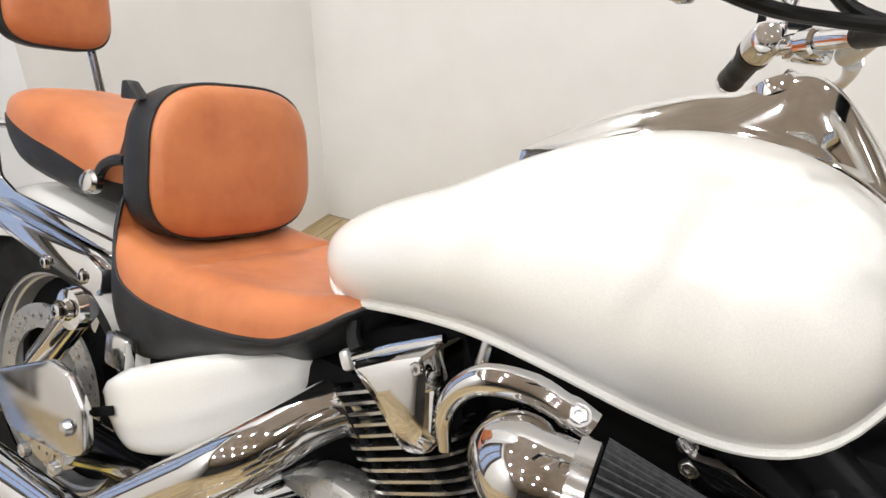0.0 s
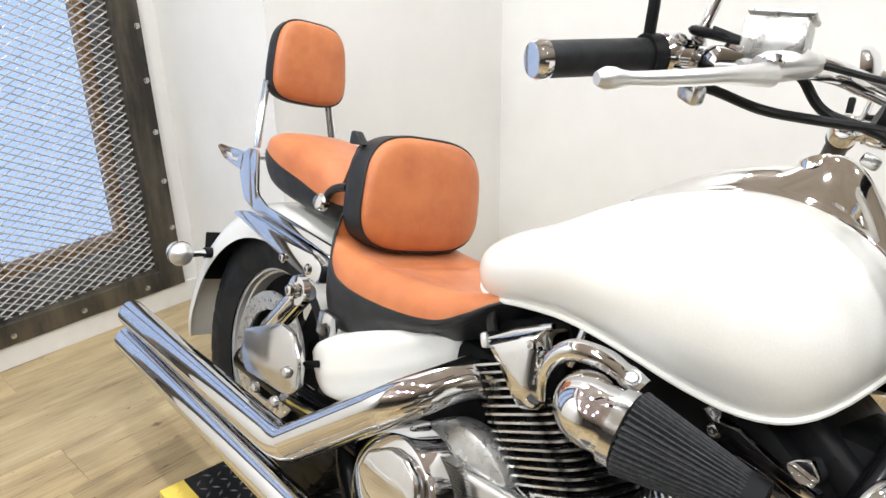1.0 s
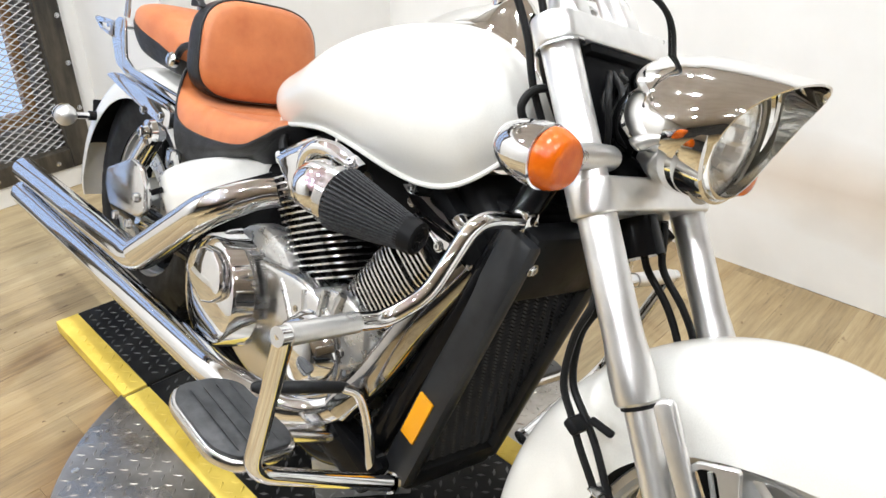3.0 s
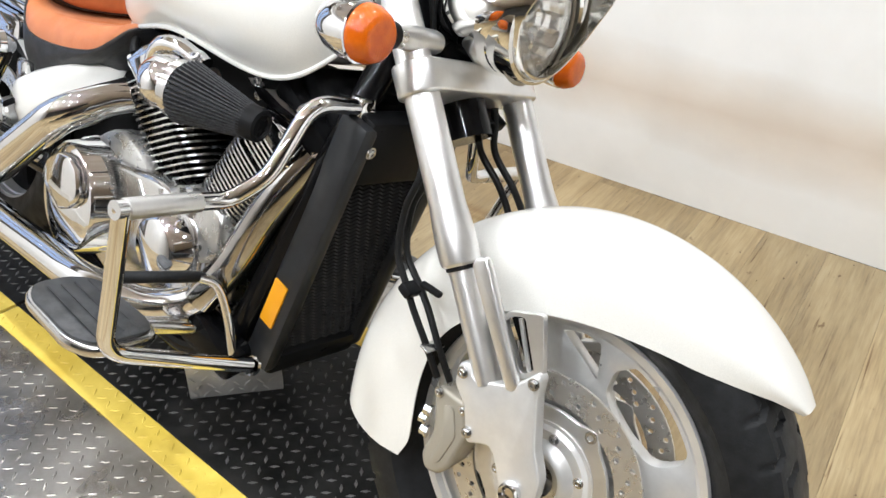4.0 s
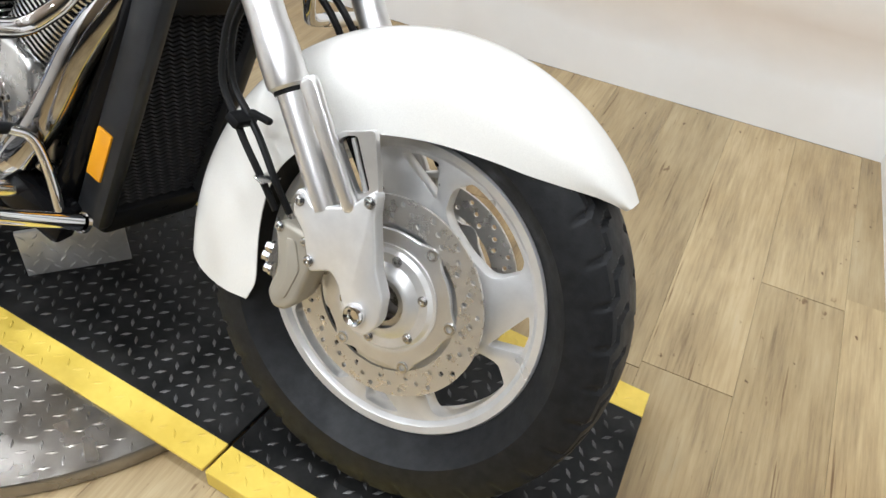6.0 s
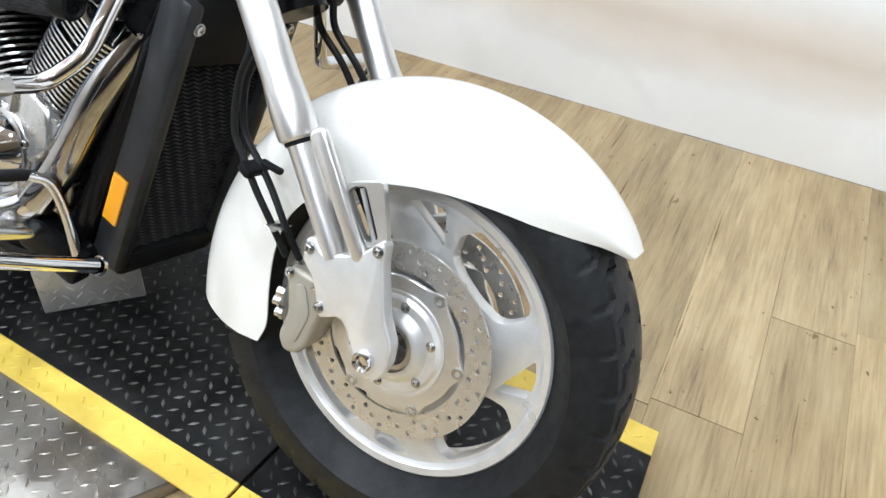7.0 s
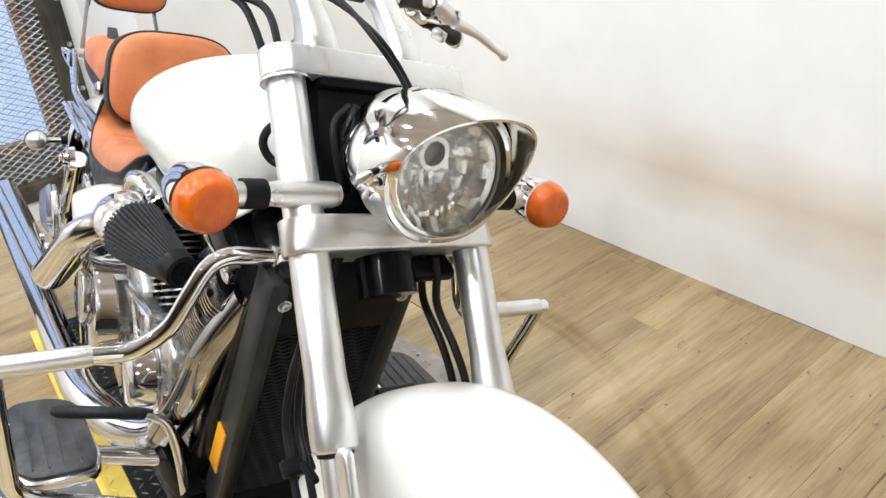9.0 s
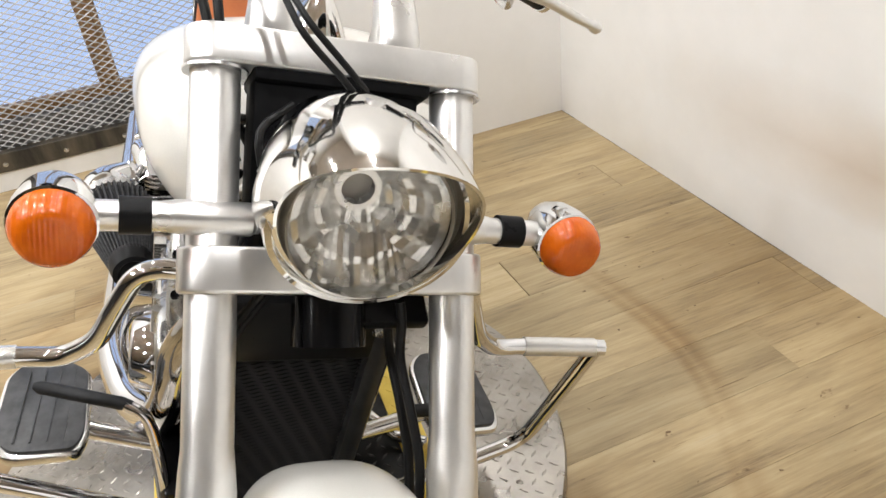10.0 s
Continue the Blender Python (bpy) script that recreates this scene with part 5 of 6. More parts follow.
# chrome head covers on the side that is seen
hc = soft_poly([(-0.982, 0.681), (-0.930, 0.713), (-0.874, 0.743), (-0.862, 0.714), (-0.852, 0.638), (-0.864, 0.616), (-0.890, 0.607), (-0.932, 0.646)], 0.008, 4)
funnel = []
for dep, sc_ in ((-0.130, 1.0), (-0.166, 1.0), (-0.178, 0.95), (-0.190, 0.76), (-0.194, 0.52)):
    funnel.append([Vector((-0.902 + (u + 0.902) * sc_, dep, 0.684 + (v - 0.684) * sc_)) for u, v in hc])
fixed("head_cover", rings(bmesh.new(), funnel), chrome, "chrome funnel-shaped side cover of the rear cylinder head", rc, sharp=28)
fixed("cover_rim", tube([(-0.984, -0.164, 0.681), (-0.932, -0.170, 0.714), (-0.873, -0.166, 0.746)], 0.0055, 10), chrome, "", rc)
fixed("cover_lip", block((0.016, 0.03, 0.026), (-0.998, -0.150, 0.672), Euler((0, -0.5, 0)).to_matrix(), 0.006), wheel_silver, "", rc)
fixed("bolt", bolt((-0.884, -0.184, 0.714), (0, -1, 0), 0.008, 0.010), chrome, "", rc)
fixed("spark_lead", tube(spline([(-0.985, -0.12, 0.745), (-1.005, -0.14, 0.735), (-0.998, -0.155, 0.705), (-0.985, -0.16, 0.69)], 12), 0.009, 10), cable_skin, "", rc)
fixed("breather", tube(spline([(-0.84, -0.15, 0.70), (-0.83, -0.155, 0.75), (-0.835, -0.14, 0.80)], 10), 0.007, 10), dull_chrome, "", rc)
fh = soft_poly([(-0.641, 0.740), (-0.624, 0.730), (-0.595, 0.733), (-0.549, 0.718), (-0.523, 0.713), (-0.497, 0.707), (-0.501, 0.698), (-0.524, 0.701), (-0.554, 0.706), (-0.607, 0.715)], 0.004, 3)
fixed("head_cover", plate(fh, 0.024, (Vector((0, -0.141, 0)), (1, 0, 0), (0, 0, 1)), 0.006, (), 3), chrome, "faceted chrome side cover of the front cylinder head", fc)
fixed("cover_panel", plate(soft_poly([(-0.618, 0.690), (-0.592, 0.699), (-0.562, 0.696), (-0.540, 0.691), (-0.522, 0.685), (-0.522, 0.668), (-0.552, 0.666), (-0.573, 0.679)], 0.005, 3), 0.02, (Vector((0, -0.130, 0)), (1, 0, 0), (0, 0, 1)), 0.005, (), 3), chrome, "", fc)
fixed("cover_cap", plate(soft_poly([(-0.550, 0.709), (-0.536, 0.726), (-0.521, 0.733), (-0.505, 0.716), (-0.514, 0.699), (-0.532, 0.705)], 0.006, 3), 0.03, (Vector((0, -0.110, 0)), (1, 0, 0), (0, 0, 1)), 0.008, (), 3), chrome, "", fc)
for bx, by, bz in ((-0.632, -0.150, 0.735), (-0.626, -0.148, 0.714), (-0.530, -0.168, 0.676)):
    fixed("bolt", bolt((bx, by, bz), (0, -1, 0), 0.007, 0.007), zinc, "", fc)

# air intake
R0, R1 = Vector((-0.686, -0.257, 0.702)), Vector((-0.532, -0.221, 0.692))
fd = (R1 - R0).normalized()
elbow = spline([(-0.748, -0.150, 0.700), (-0.750, -0.195, 0.702), (-0.744, -0.236, 0.703), R0 - fd * 0.036, R0 - fd * 0.016, R0], 30)
intake = fixed("air_intake", tube(elbow, [0.026 + 0.0165 * min(1, i / 13) for i in range(30)], 32), chrome, "chrome intake pipe")
fixed("intake_flange", tube(spline([(-0.818, -0.225, 0.665), (-0.824, -0.228, 0.700), (-0.812, -0.230, 0.732), (-0.788, -0.228, 0.752), (-0.752, -0.220, 0.756), (-0.722, -0.214, 0.748), (-0.698, -0.208, 0.738)], 30), [0.006 + 0.009 * min(1, i / 14) + (0.002 if i > 24 else 0) for i in range(30)], 16), chrome, "chrome cast intake bracket", intake)
fixed("bolt", bolt((-0.705, -0.222, 0.752), (0.1, -0.8, 0.6), 0.008, 0.007), zinc, "", intake)
fixed("clamp_ring", lathe([(0.044, -0.006), (0.0485, -0.005), (0.0485, 0.010), (0.044, 0.012)], R0, fd, 48), dull_chrome, "steel hose clamp", intake)


def cone_filter():
    bm = bmesh.new()
    n, L = 40 * 4, (R1 - R0).length
    s = fd.orthogonal().normalized()
    u = fd.cross(s)
    loops = []
    for j in range(9):
        f = j / 8
        r = 0.049 + (0.025 - 0.049) * f
        loop = []
        for k in range(n):
            a = 2 * math.pi * k / n
            rr_ = r + 0.0042 * (1 if k % 4 in (1, 2) else -0.9) * (1 - 0.45 * f)
            loop.append(R0 + fd * (0.014 + (L - 0.026) * f) + (s * math.cos(a) + u * math.sin(a)) * rr_)
        loops.append(loop)
    return rings(bm, loops)


fixed("air_filter", cone_filter(), filter_cloth, "pleated black cone air filter", intake, sharp=30)
fixed("filter_cap", lathe([(0.028, -0.022), (0.028, -0.008), (0.026, 0.006), (0.020, 0.008), (0.017, 0.004), (0.0, 0.004)], R1, fd, 36), plastic, "black rubber filter cap", intake)

# exhaust
up_path = rounded([(-0.95, -0.05, 0.60), (-1.022, -0.150, 0.598), (-1.060, -0.256, 0.543), (-1.305, -0.28, 0.336), (-2.078, -0.284, 0.305)], 0.05, 8)
ex1 = fixed("upper_exhaust", tube(up_path, 0.034, 28, None, False), chrome, "chrome upper exhaust pipe")
lo_path = rounded([(-0.50, -0.10, 0.65), (-0.545, -0.150, 0.55), (-0.600, -0.163, 0.42), (-0.655, -0.185, 0.315), (-0.745, -0.235, 0.268), (-0.90, -0.28, 0.261), (-2.078, -0.284, 0.232)], 0.06, 8)
ex2 = fixed("lower_exhaust", tube(lo_path, [0.029 + 0.005 * min(1.0, max(0.0, (-p[0] - 0.66) / 0.15)) for p in lo_path], 28, None, False), chrome, "chrome lower exhaust pipe")
for ex, z in ((ex1, 0.305), (ex2, 0.232)):
    fixed("inner_pipe", lathe([(0.033, 0.0), (0.028, 0.004), (0.026, -0.05), (0.024, -0.15), (0.0, -0.15)], (-2.078, -0.284, z), (-1, 0, -0.04), 28), dull_chrome, "", ex)
shield = rounded([(-1.020, -0.140, 0.604), (-1.060, -0.262, 0.552), (-1.285, -0.290, 0.362)], 0.05, 8)
fixed("heat_shield", tube(shield, [0.031] * len(shield), 24), chrome, "chrome heat shield", ex1)
hs2 = rounded([(-0.505, -0.115, 0.65), (-0.545, -0.156, 0.55), (-0.600, -0.167, 0.42), (-0.650, -0.186, 0.325)], 0.05, 8)
fixed("heat_shield", tube(hs2, [0.0315] * len(hs2), 24), header_chrome, "chrome header shield with dark reflections put into its colour", ex2)

fixed("frame_bracket", block((0.13, 0.05, 0.075), (-0.615, -0.165, 0.248), Euler((0, 0.35, 0.2)).to_matrix(), 0.012), gloss, "black frame bracket under the header")

# radiator
rt, rb = Vector((-0.400, 0, 0.745)), Vector((-0.532, 0, 0.225))
rdir = (rt - rb).normalized()
rnorm = Vector((rdir.z, 0, -rdir.x))
RTURN = Matrix((rnorm, Vector((0, 1, 0)), rdir)).transposed()
rmid = (rt + rb) / 2 + Vector((0, -0.012, 0))
H_ = (rt - rb).length
rad = fixed("radiator", block((0.035, 0.20, H_ - 0.10), rmid - rnorm * 0.022, RTURN, 0.004), matte, "black radiator behind a mesh grille")
for sd in (-1, 1):
    side = block((0.065, 0.034, H_ - 0.02), rmid - rnorm * 0.012 + Vector((0, sd * 0.110, 0)), RTURN, 0.012)
    fixed("side_tank", side, shroud_plastic, "black plastic radiator side cover", rad)
    fixed("reflector", block((0.034, 0.006, 0.092), rmid + Vector((0, sd * 0.1285, 0)) + rdir * -0.118 - rnorm * 0.018, RTURN, 0.002), reflector, "amber side reflector", rad)
    fixed("bolt", bolt(rmid + Vector((0, sd * 0.10, 0)) + rdir * (H_ / 2 - 0.05) + rnorm * 0.021, rnorm, 0.008, 0.006), zinc, "", rad)
fixed("top_cover", block((0.05, 0.22, 0.12), rmid + rdir * (H_ / 2 - 0.06) - rnorm * 0.008, RTURN, 0.012), plastic, "black upper shroud", rad)
fixed("bottom_cover", block((0.06, 0.22, 0.05), rmid - rdir * (H_ / 2 - 0.02) - rnorm * 0.012, RTURN, 0.012), plastic, "", rad)


def grille():
    """Wavy mesh strands in front of the core."""
    bm = bmesh.new()
    rows, cols = 50, 48
    for r in range(rows):
        h = -H_ / 2 + 0.05 + (H_ - 0.13) * r / (rows - 1)
        top, low_ = [], []
        for c in range(cols + 1):
            y = -0.098 + 0.206 * c / cols
            z = h + 0.0022 * math.sin(c * 2 * math.pi / 6 + r * 0.9)
            p = rmid + rdir * z + Vector((0, y, 0))
            top.append(bm.verts.new(p + rdir * 0.0014 + rnorm * 0.002))
            low_.append(bm.verts.new(p - rdir * 0.0014 + rnorm * 0.005))
        for c in range(cols):
            bm.faces.new((top[c], top[c + 1], low_[c + 1], low_[c]))
    return bm


tagged(fixed("grille", grille(), grille_paint, "black expanded grille", rad, False), kind="stuff")

# engine guard
for sd in (-1, 1):
    def g(x, y, z):
        return (x, y if sd < 0 else -y, z)
    bar = rounded([g(-0.425, -0.098, 0.752), g(-0.438, -0.205, 0.757), g(-0.443, -0.236, 0.690), g(-0.450, -0.255, 0.640), g(-0.474, -0.300, 0.597), g(-0.476, -0.345, 0.598), g(-0.460, -0.486, 0.604)], 0.038, 8)
    guard = fixed("engine_guard", tube(bar, 0.0132, 20), chrome, "chrome engine guard bar")
    low_bar = rounded([g(-0.461, -0.474, 0.606), g(-0.530, -0.440, 0.345), g(-0.504, -0.172, 0.262)], 0.045, 8)
    fixed("lower_bar", tube(low_bar, 0.0132, 20), chrome, "chrome lower guard bar", guard)
    fixed("sleeve", tube([g(-0.475, -0.352, 0.5985), g(-0.462, -0.470, 0.6035)], 0.0150, 20), satin, "scuffed clear sleeve", guard)
    fixed("clamp", block((0.03, 0.03, 0.035), g(-0.428, -0.112, 0.753), None, 0.006), chrome, "", guard)
    fixed("end_cap", lathe([(0, 0.004), (0.017, 0.002), (0.018, -0.006)], g(-0.504, -0.170, 0.261), (0.05, 0.9 if sd < 0 else -0.9, -0.4), 20), chrome, "", guard)

# footboards and brake pedal
for sd in (-1, 1):
    fb_c = Vector((-0.71, sd * 0.365, 0.292))
    fb_o = soft_poly([(-0.105, -0.050), (-0.07, -0.075), (0.07, -0.075), (0.115, -0.045), (0.115, 0.06), (0.08, 0.072), (-0.075, 0.062), (-0.105, 0.02)], 0.03, 5)
    board = fixed("footboard", plate(fb_o, 0.02, (fb_c, (0.985, 0, -0.06), (0, 1, 0.04)), 0.006), dull_chrome, "chrome rider footboard with black rubber pad")
    pad_o = [(u * 0.93, v * 0.91) for u, v in fb_o]
    fixed("rubber_pad", plate(pad_o, 0.008, (fb_c + Vector((0, 0, 0.0185)), (0.985, 0, -0.06), (0, 1, 0.04)), 0.003), worn_pad, "worn black ribbed rubber pad", board)
    b = None
    for k in range(4):
        v = -0.036 + 0.072 * k / 3
        b = block((0.16, 0.0024, 0.0018), fb_c + Vector((0.01, v, 0.0275)), Euler((0, 0.06, 0)).to_matrix(), 0.0, b)
    fixed("ribs", b, worn_pad, "", board, False)
    fixed("board_arm", tube([fb_c + Vector((0.03, -sd * 0.04, -0.006)), fb_c + Vector((0.06, -sd * 0.20, -0.03))], 0.016, 12), dull_chrome, "", board)
pedal = fixed("brake_pedal", tube(spline([(-0.56, -0.17, 0.25), (-0.575, -0.185, 0.33), (-0.590, -0.205, 0.385), (-0.602, -0.235, 0.400)], 16), 0.009, 12), chrome, "chrome brake pedal arm")
fixed("pedal_pad", tube([(-0.600, -0.225, 0.400), (-0.604, -0.240, 0.401), (-0.652, -0.362, 0.397), (-0.656, -0.372, 0.397)], [0.007, 0.0105, 0.0105, 0.006], 14), rubber, "black rubber pedal bar", pedal)
fixed("shift_peg", tube([(-0.60, 0.22, 0.36), (-0.60, 0.31, 0.36)], 0.012, 12), rubber, "black ribbed shift peg")
fixed("side_stand", tube([(-0.88, 0.14, 0.20), (-0.80, 0.30, 0.10), (-0.76, 0.36, 0.115)], 0.013, 12), chrome, "chrome side stand, folded out")

# ---- handlebar ----
GI, GE, LT, LP = straight(-0.742, -0.318, 1.115), straight(-0.785, -0.444, 1.082), straight(-0.672, -0.487, 1.073), straight(-0.624, -0.290, 1.117)
EL = straight(-0.622, -0.222, 1.137)
path_bar = [mirrored(GE, 1), mirrored(GI, 1), mirrored(EL, 1), Vector((-0.598, 0.150, 1.131)), Vector((-0.575, 0.105, 1.126)), Vector((-0.572, 0.06, 1.125)), Vector((-0.571, 0, 1.125)),
            Vector((-0.572, -0.06, 1.125)), Vector((-0.575, -0.105, 1.126)), Vector((-0.598, -0.150, 1.131)), EL, GI, GE]
handlebar = turned("handlebar", tube(spline(path_bar, 70), 0.0127, 18), chrome, "chrome pull-back handlebar")
for sd in (-1, 1):
    gi, ge, lt, lp, el = (mirrored(p, sd) for p in (GI, GE, LT, LP, EL))
    gdir = (ge - gi).normalized()
    turned("grip", tube([gi + gdir * 0.005, ge - gdir * 0.012], 0.0185, 28), rubber, "black rubber grip", handlebar)
    turned("grip_ring", tube([gi - gdir * 0.008, gi + gdir * 0.008], 0.023, 28), plastic, "", handlebar)
    turned("bar_end", lathe([(0.017, -0.014), (0.0200, -0.012), (0.0200, -0.002), (0.017, 0.003), (0.0, 0.004)], ge, gdir, 28), chrome, "chrome bar end", handlebar)
    sw = gi - gdir * 0.035
    turned("switch_housing", tube([gi - gdir * 0.010, gi - gdir * 0.014, gi - gdir * 0.052, gi - gdir * 0.060, gi - gdir * 0.064], [0.020, 0.0235, 0.0225, 0.019, 0.013], 24), chrome, "chrome switch housing", handlebar)
    lever = spline([lp, lp + (lt - lp) * 0.33 + Vector((0.012, 0, 0.002)), lp + (lt - lp) * 0.7 + Vector((0.008, 0, 0)), lt], 24)
    turned("lever", tube(lever, [0.0125 - 0.0045 * min(1, i / 8) - 0.0015 * max(0, (i - 12) / 7) if i < 20 else (0.0075, 0.0100, 0.0100, 0.006)[i - 20] for i in range(24)], 16), satin, "polished aluminium hand lever with a ball end", handlebar)
    perch = block((0.05, 0.05, 0.03), (lp + sw) / 2, Euler((0, 0, 0.5 * sd)).to_matrix(), 0.009)
    turned("lever_perch", perch, chrome, "", handlebar)
    bdir = (el - gi).normalized()
    turned("clamp_half", tube([gi + bdir * 0.072, gi + bdir * 0.076, gi + bdir * 0.096, gi + bdir * 0.100], [0.016, 0.019, 0.019, 0.016], 20), chrome, "", handlebar)
    m0, m1 = lp + (gi - lp) * 0.10 + Vector((0, 0, 0.004)), el + Vector((0.012, sd * 0.006, 0.004))
    turned("master_cylinder", tube([m0, m0 + (m1 - m0) * 0.15, m0 + (m1 - m0) * 0.8, m1], [0.012, 0.0155, 0.0145, 0.010], 20), satin, "polished master cylinder", handlebar)
    turned("brake_switch", block((0.030, 0.018, 0.022), lp + (lt - lp) * 0.10 + Vector((-0.058, 0, -0.026)), Euler((0.2, 0.3, 0.4 * sd)).to_matrix(), 0.006), zinc, "", handlebar)
    turned("pivot_bolt", bolt(lp + Vector((0, 0, 0.012)), (0, 0, 1), 0.008, 0.008), chrome, "", handlebar)
    for q_ in (0.020, 0.045):
        turned("screw", bolt(gi - gdir * q_ + Vector((0.014, sd * 0.006, 0.016)), (0.5, sd * 0.3, 0.8), 0.006, 0.006), zinc, "", handlebar)
    turned("upper_cap", block((0.050, 0.016, 0.010), gi + bdir * 0.055 + Vector((0, 0, 0.026)), Euler((0, 0, 0.7 * -sd)).to_matrix(), 0.006), plastic, "black switch cap", handlebar)
    m_at = Vector((-0.800, sd * 0.455, 1.235))
    turned("mirror_stem", tube(spline([sw + Vector((0.02, 0, 0.02)), sw + Vector((0.028, sd * 0.01, 0.10)), m_at + Vector((0.055, -sd * 0.03, -0.05)), m_at + Vector((0.018, 0, -0.005))], 18), 0.0058, 12), chrome, "chrome mirror stem", handlebar)
    tilt = Matrix.Rotation(radians(sd * 14), 3, "Z") @ Matrix.Rotation(radians(-14), 3, "Y")
    shell = []
    for k, (sc, dx) in enumerate(((1.0, -0.008), (1.03, 0.0), (0.96, 0.010), (0.70, 0.020), (0.25, 0.024))):
        shell.append([m_at + tilt @ Vector((dx, u * sc, v * sc)) for u, v in superloop(0, 0, 0.062, 0.042, 2.4, 32)])
    turned("mirror_shell", rings(bmesh.new(), shell), chrome, "oval chrome mirror", handlebar)
    turned("switch_button", block((0.011, 0.012, 0.050), gi + gdir * 0.012 + Vector((0, 0, 0.045)), Euler((0.2, 0, 0)).to_matrix(), 0.004), plastic, "black switch lever", handlebar)
    # riser
    bm = bmesh.new()
    loops = []
    for bx, bz, fx, fz, c in ((-0.510, 1.022, -0.448, 1.030, 0.029), (-0.508, 1.041, -0.452, 1.049, 0.028), (-0.511, 1.053, -0.464, 1.066, 0.026), (-0.528, 1.076, -0.488, 1.088, 0.024), (-0.553, 1.097, -0.522, 1.113, 0.022), (-0.588, 1.112, -0.556, 1.138, 0.021), (-0.597, 1.122, -0.580, 1.139, 0.017)):
        mid, half = Vector(((bx + fx) / 2, sd * 0.072, (bz + fz) / 2)), Vector(((fx - bx) / 2, 0, (fz - bz) / 2))
        loops.append([mid + half * u + Vector((0, v * c, 0)) for u, v in superloop(0, 0, 1, 1, 3.2, 28)])
    turned("riser", rings(bm, loops), satin, "satin swept-back handlebar riser", top)
for wrap in ([(-0.571, -0.044, 1.125), (-0.571, 0.044, 1.125)], [(-0.576, 0.106, 1.1262), (-0.598, 0.150, 1.131), mirrored(EL, 1)]):
    turned("bar_wrap", tube(spline([Vector(p) for p in wrap], 16) if len(wrap) > 2 else wrap, 0.0155, 18), plastic, "black sleeve round the bar", handlebar)
res_c = straight(-0.648, -0.248, 1.160)
turned("reservoir", block((0.062, 0.050, 0.040), res_c - Vector((0, 0, 0.003)), Euler((0, -0.10, 0.25)).to_matrix(), 0.006), alu, "satin brake fluid reservoir", handlebar)
turned("reservoir_lid", block((0.064, 0.052, 0.007), res_c + Vector((0.001, 0, 0.0185)), Euler((0, -0.10, 0.25)).to_matrix(), 0.003), alu, "", handlebar)


# cables and hoses
def cable(name, pts, r, label, n=40, move=turned, mat=None):
    return move(name, tube(spline(pts, n), r, 10), mat or cable_skin, label)


for name_, dy, dx, dz in (("brake_hose", 0.0, 0.0, 0.0), ("throttle_cable", 0.011, -0.012, 0.004)):
    cable(name_, [straight(-0.70, -0.285, 1.150 + dz), straight(-0.641, -0.25 + dy * 0.3, 1.143), straight(-0.573, -0.215 + dy * 0.3, 1.137), straight(-0.519, -0.18 + dy * 0.5, 1.134), straight(-0.471, -0.14 + dy * 0.8, 1.129 - dz), Vector((-0.408 + dx, -0.098 + dy, 1.118 - 2 * dz)), Vector((-0.337 + dx, -0.068 + dy, 1.075 + dz)), Vector((-0.334 + dx, -0.020 + dy, 1.032 + dz)), Vector((-0.345 + dx, 0.005 + dy, 1.003 + dz)), Vector((-0.375 + dx, 0.02 + dy, 0.95))], 0.0036, "black cable from the handlebar", 50)
cable("wiring_loom", [straight(-0.735, -0.300, 1.098), straight(-0.695, -0.270, 1.096), straight(-0.646, -0.241, 1.086), straight(-0.605, -0.200, 1.088), straight(-0.552, -0.160, 1.092), straight(-0.511, -0.135, 1.083), straight(-0.479, -0.126, 1.041), straight(-0.462, -0.118, 0.97), straight(-0.44, -0.08, 0.90)], 0.0056, "black wiring loom", 50)
cable("clutch_cable", [straight(-0.655, -0.215, 1.140), straight(-0.634, -0.200, 1.128), straight(-0.604, -0.190, 1.098), straight(-0.551, -0.160, 1.086), straight(-0.523, -0.145, 1.058), straight(-0.492, -0.130, 1.002), straight(-0.470, -0.120, 0.942), straight(-0.45, -0.10, 0.89)], 0.0058, "black cable by the fork", 50)
cable("loop_hose", [Vector((-0.44, -0.09, 0.945)), Vector((-0.465, -0.125, 0.932)), Vector((-0.472, -0.135, 0.905)), Vector((-0.460, -0.122, 0.882)), Vector((-0.435, -0.095, 0.880))], 0.0062, "black hose loop beside the tank")
hose_a = [Vector((-0.34, -0.06, 0.80)), Vector((-0.285, -0.13, 0.74)), Vector((-0.268, -0.145, 0.697)), Vector((-0.279, -0.145, 0.644)), Vector((-0.274, -0.145, 0.578)), Vector((-0.245, -0.145, 0.537)), Vector((-0.222, -0.145, 0.507)), Vector((-0.191, -0.143, 0.471)), Vector((-0.162, -0.130, 0.422))]
hose_b = [Vector((-0.35, -0.05, 0.80)), Vector((-0.290, -0.115, 0.74)), Vector((-0.265, -0.130, 0.698)), Vector((-0.279, -0.130, 0.644)), Vector((-0.269, -0.130, 0.579)), Vector((-0.233, -0.130, 0.540)), Vector((-0.206, -0.130, 0.511)), Vector((-0.173, -0.130, 0.467)), Vector((-0.146, -0.118, 0.420))]
for pts in (hose_a, hose_b):
    cable("caliper_hose", pts, 0.0055, "black brake hose to the caliper", 48)
cable("hose_left", [Vector((-0.335, 0.07, 0.79)), Vector((-0.330, 0.078, 0.750)), Vector((-0.318, 0.085, 0.712)), Vector((-0.270, 0.095, 0.665)), Vector((-0.235, 0.105, 0.61)), Vector((-0.20, 0.11, 0.53)), Vector((-0.16, 0.11, 0.44))], 0.0062, "black brake hose behind the fork")
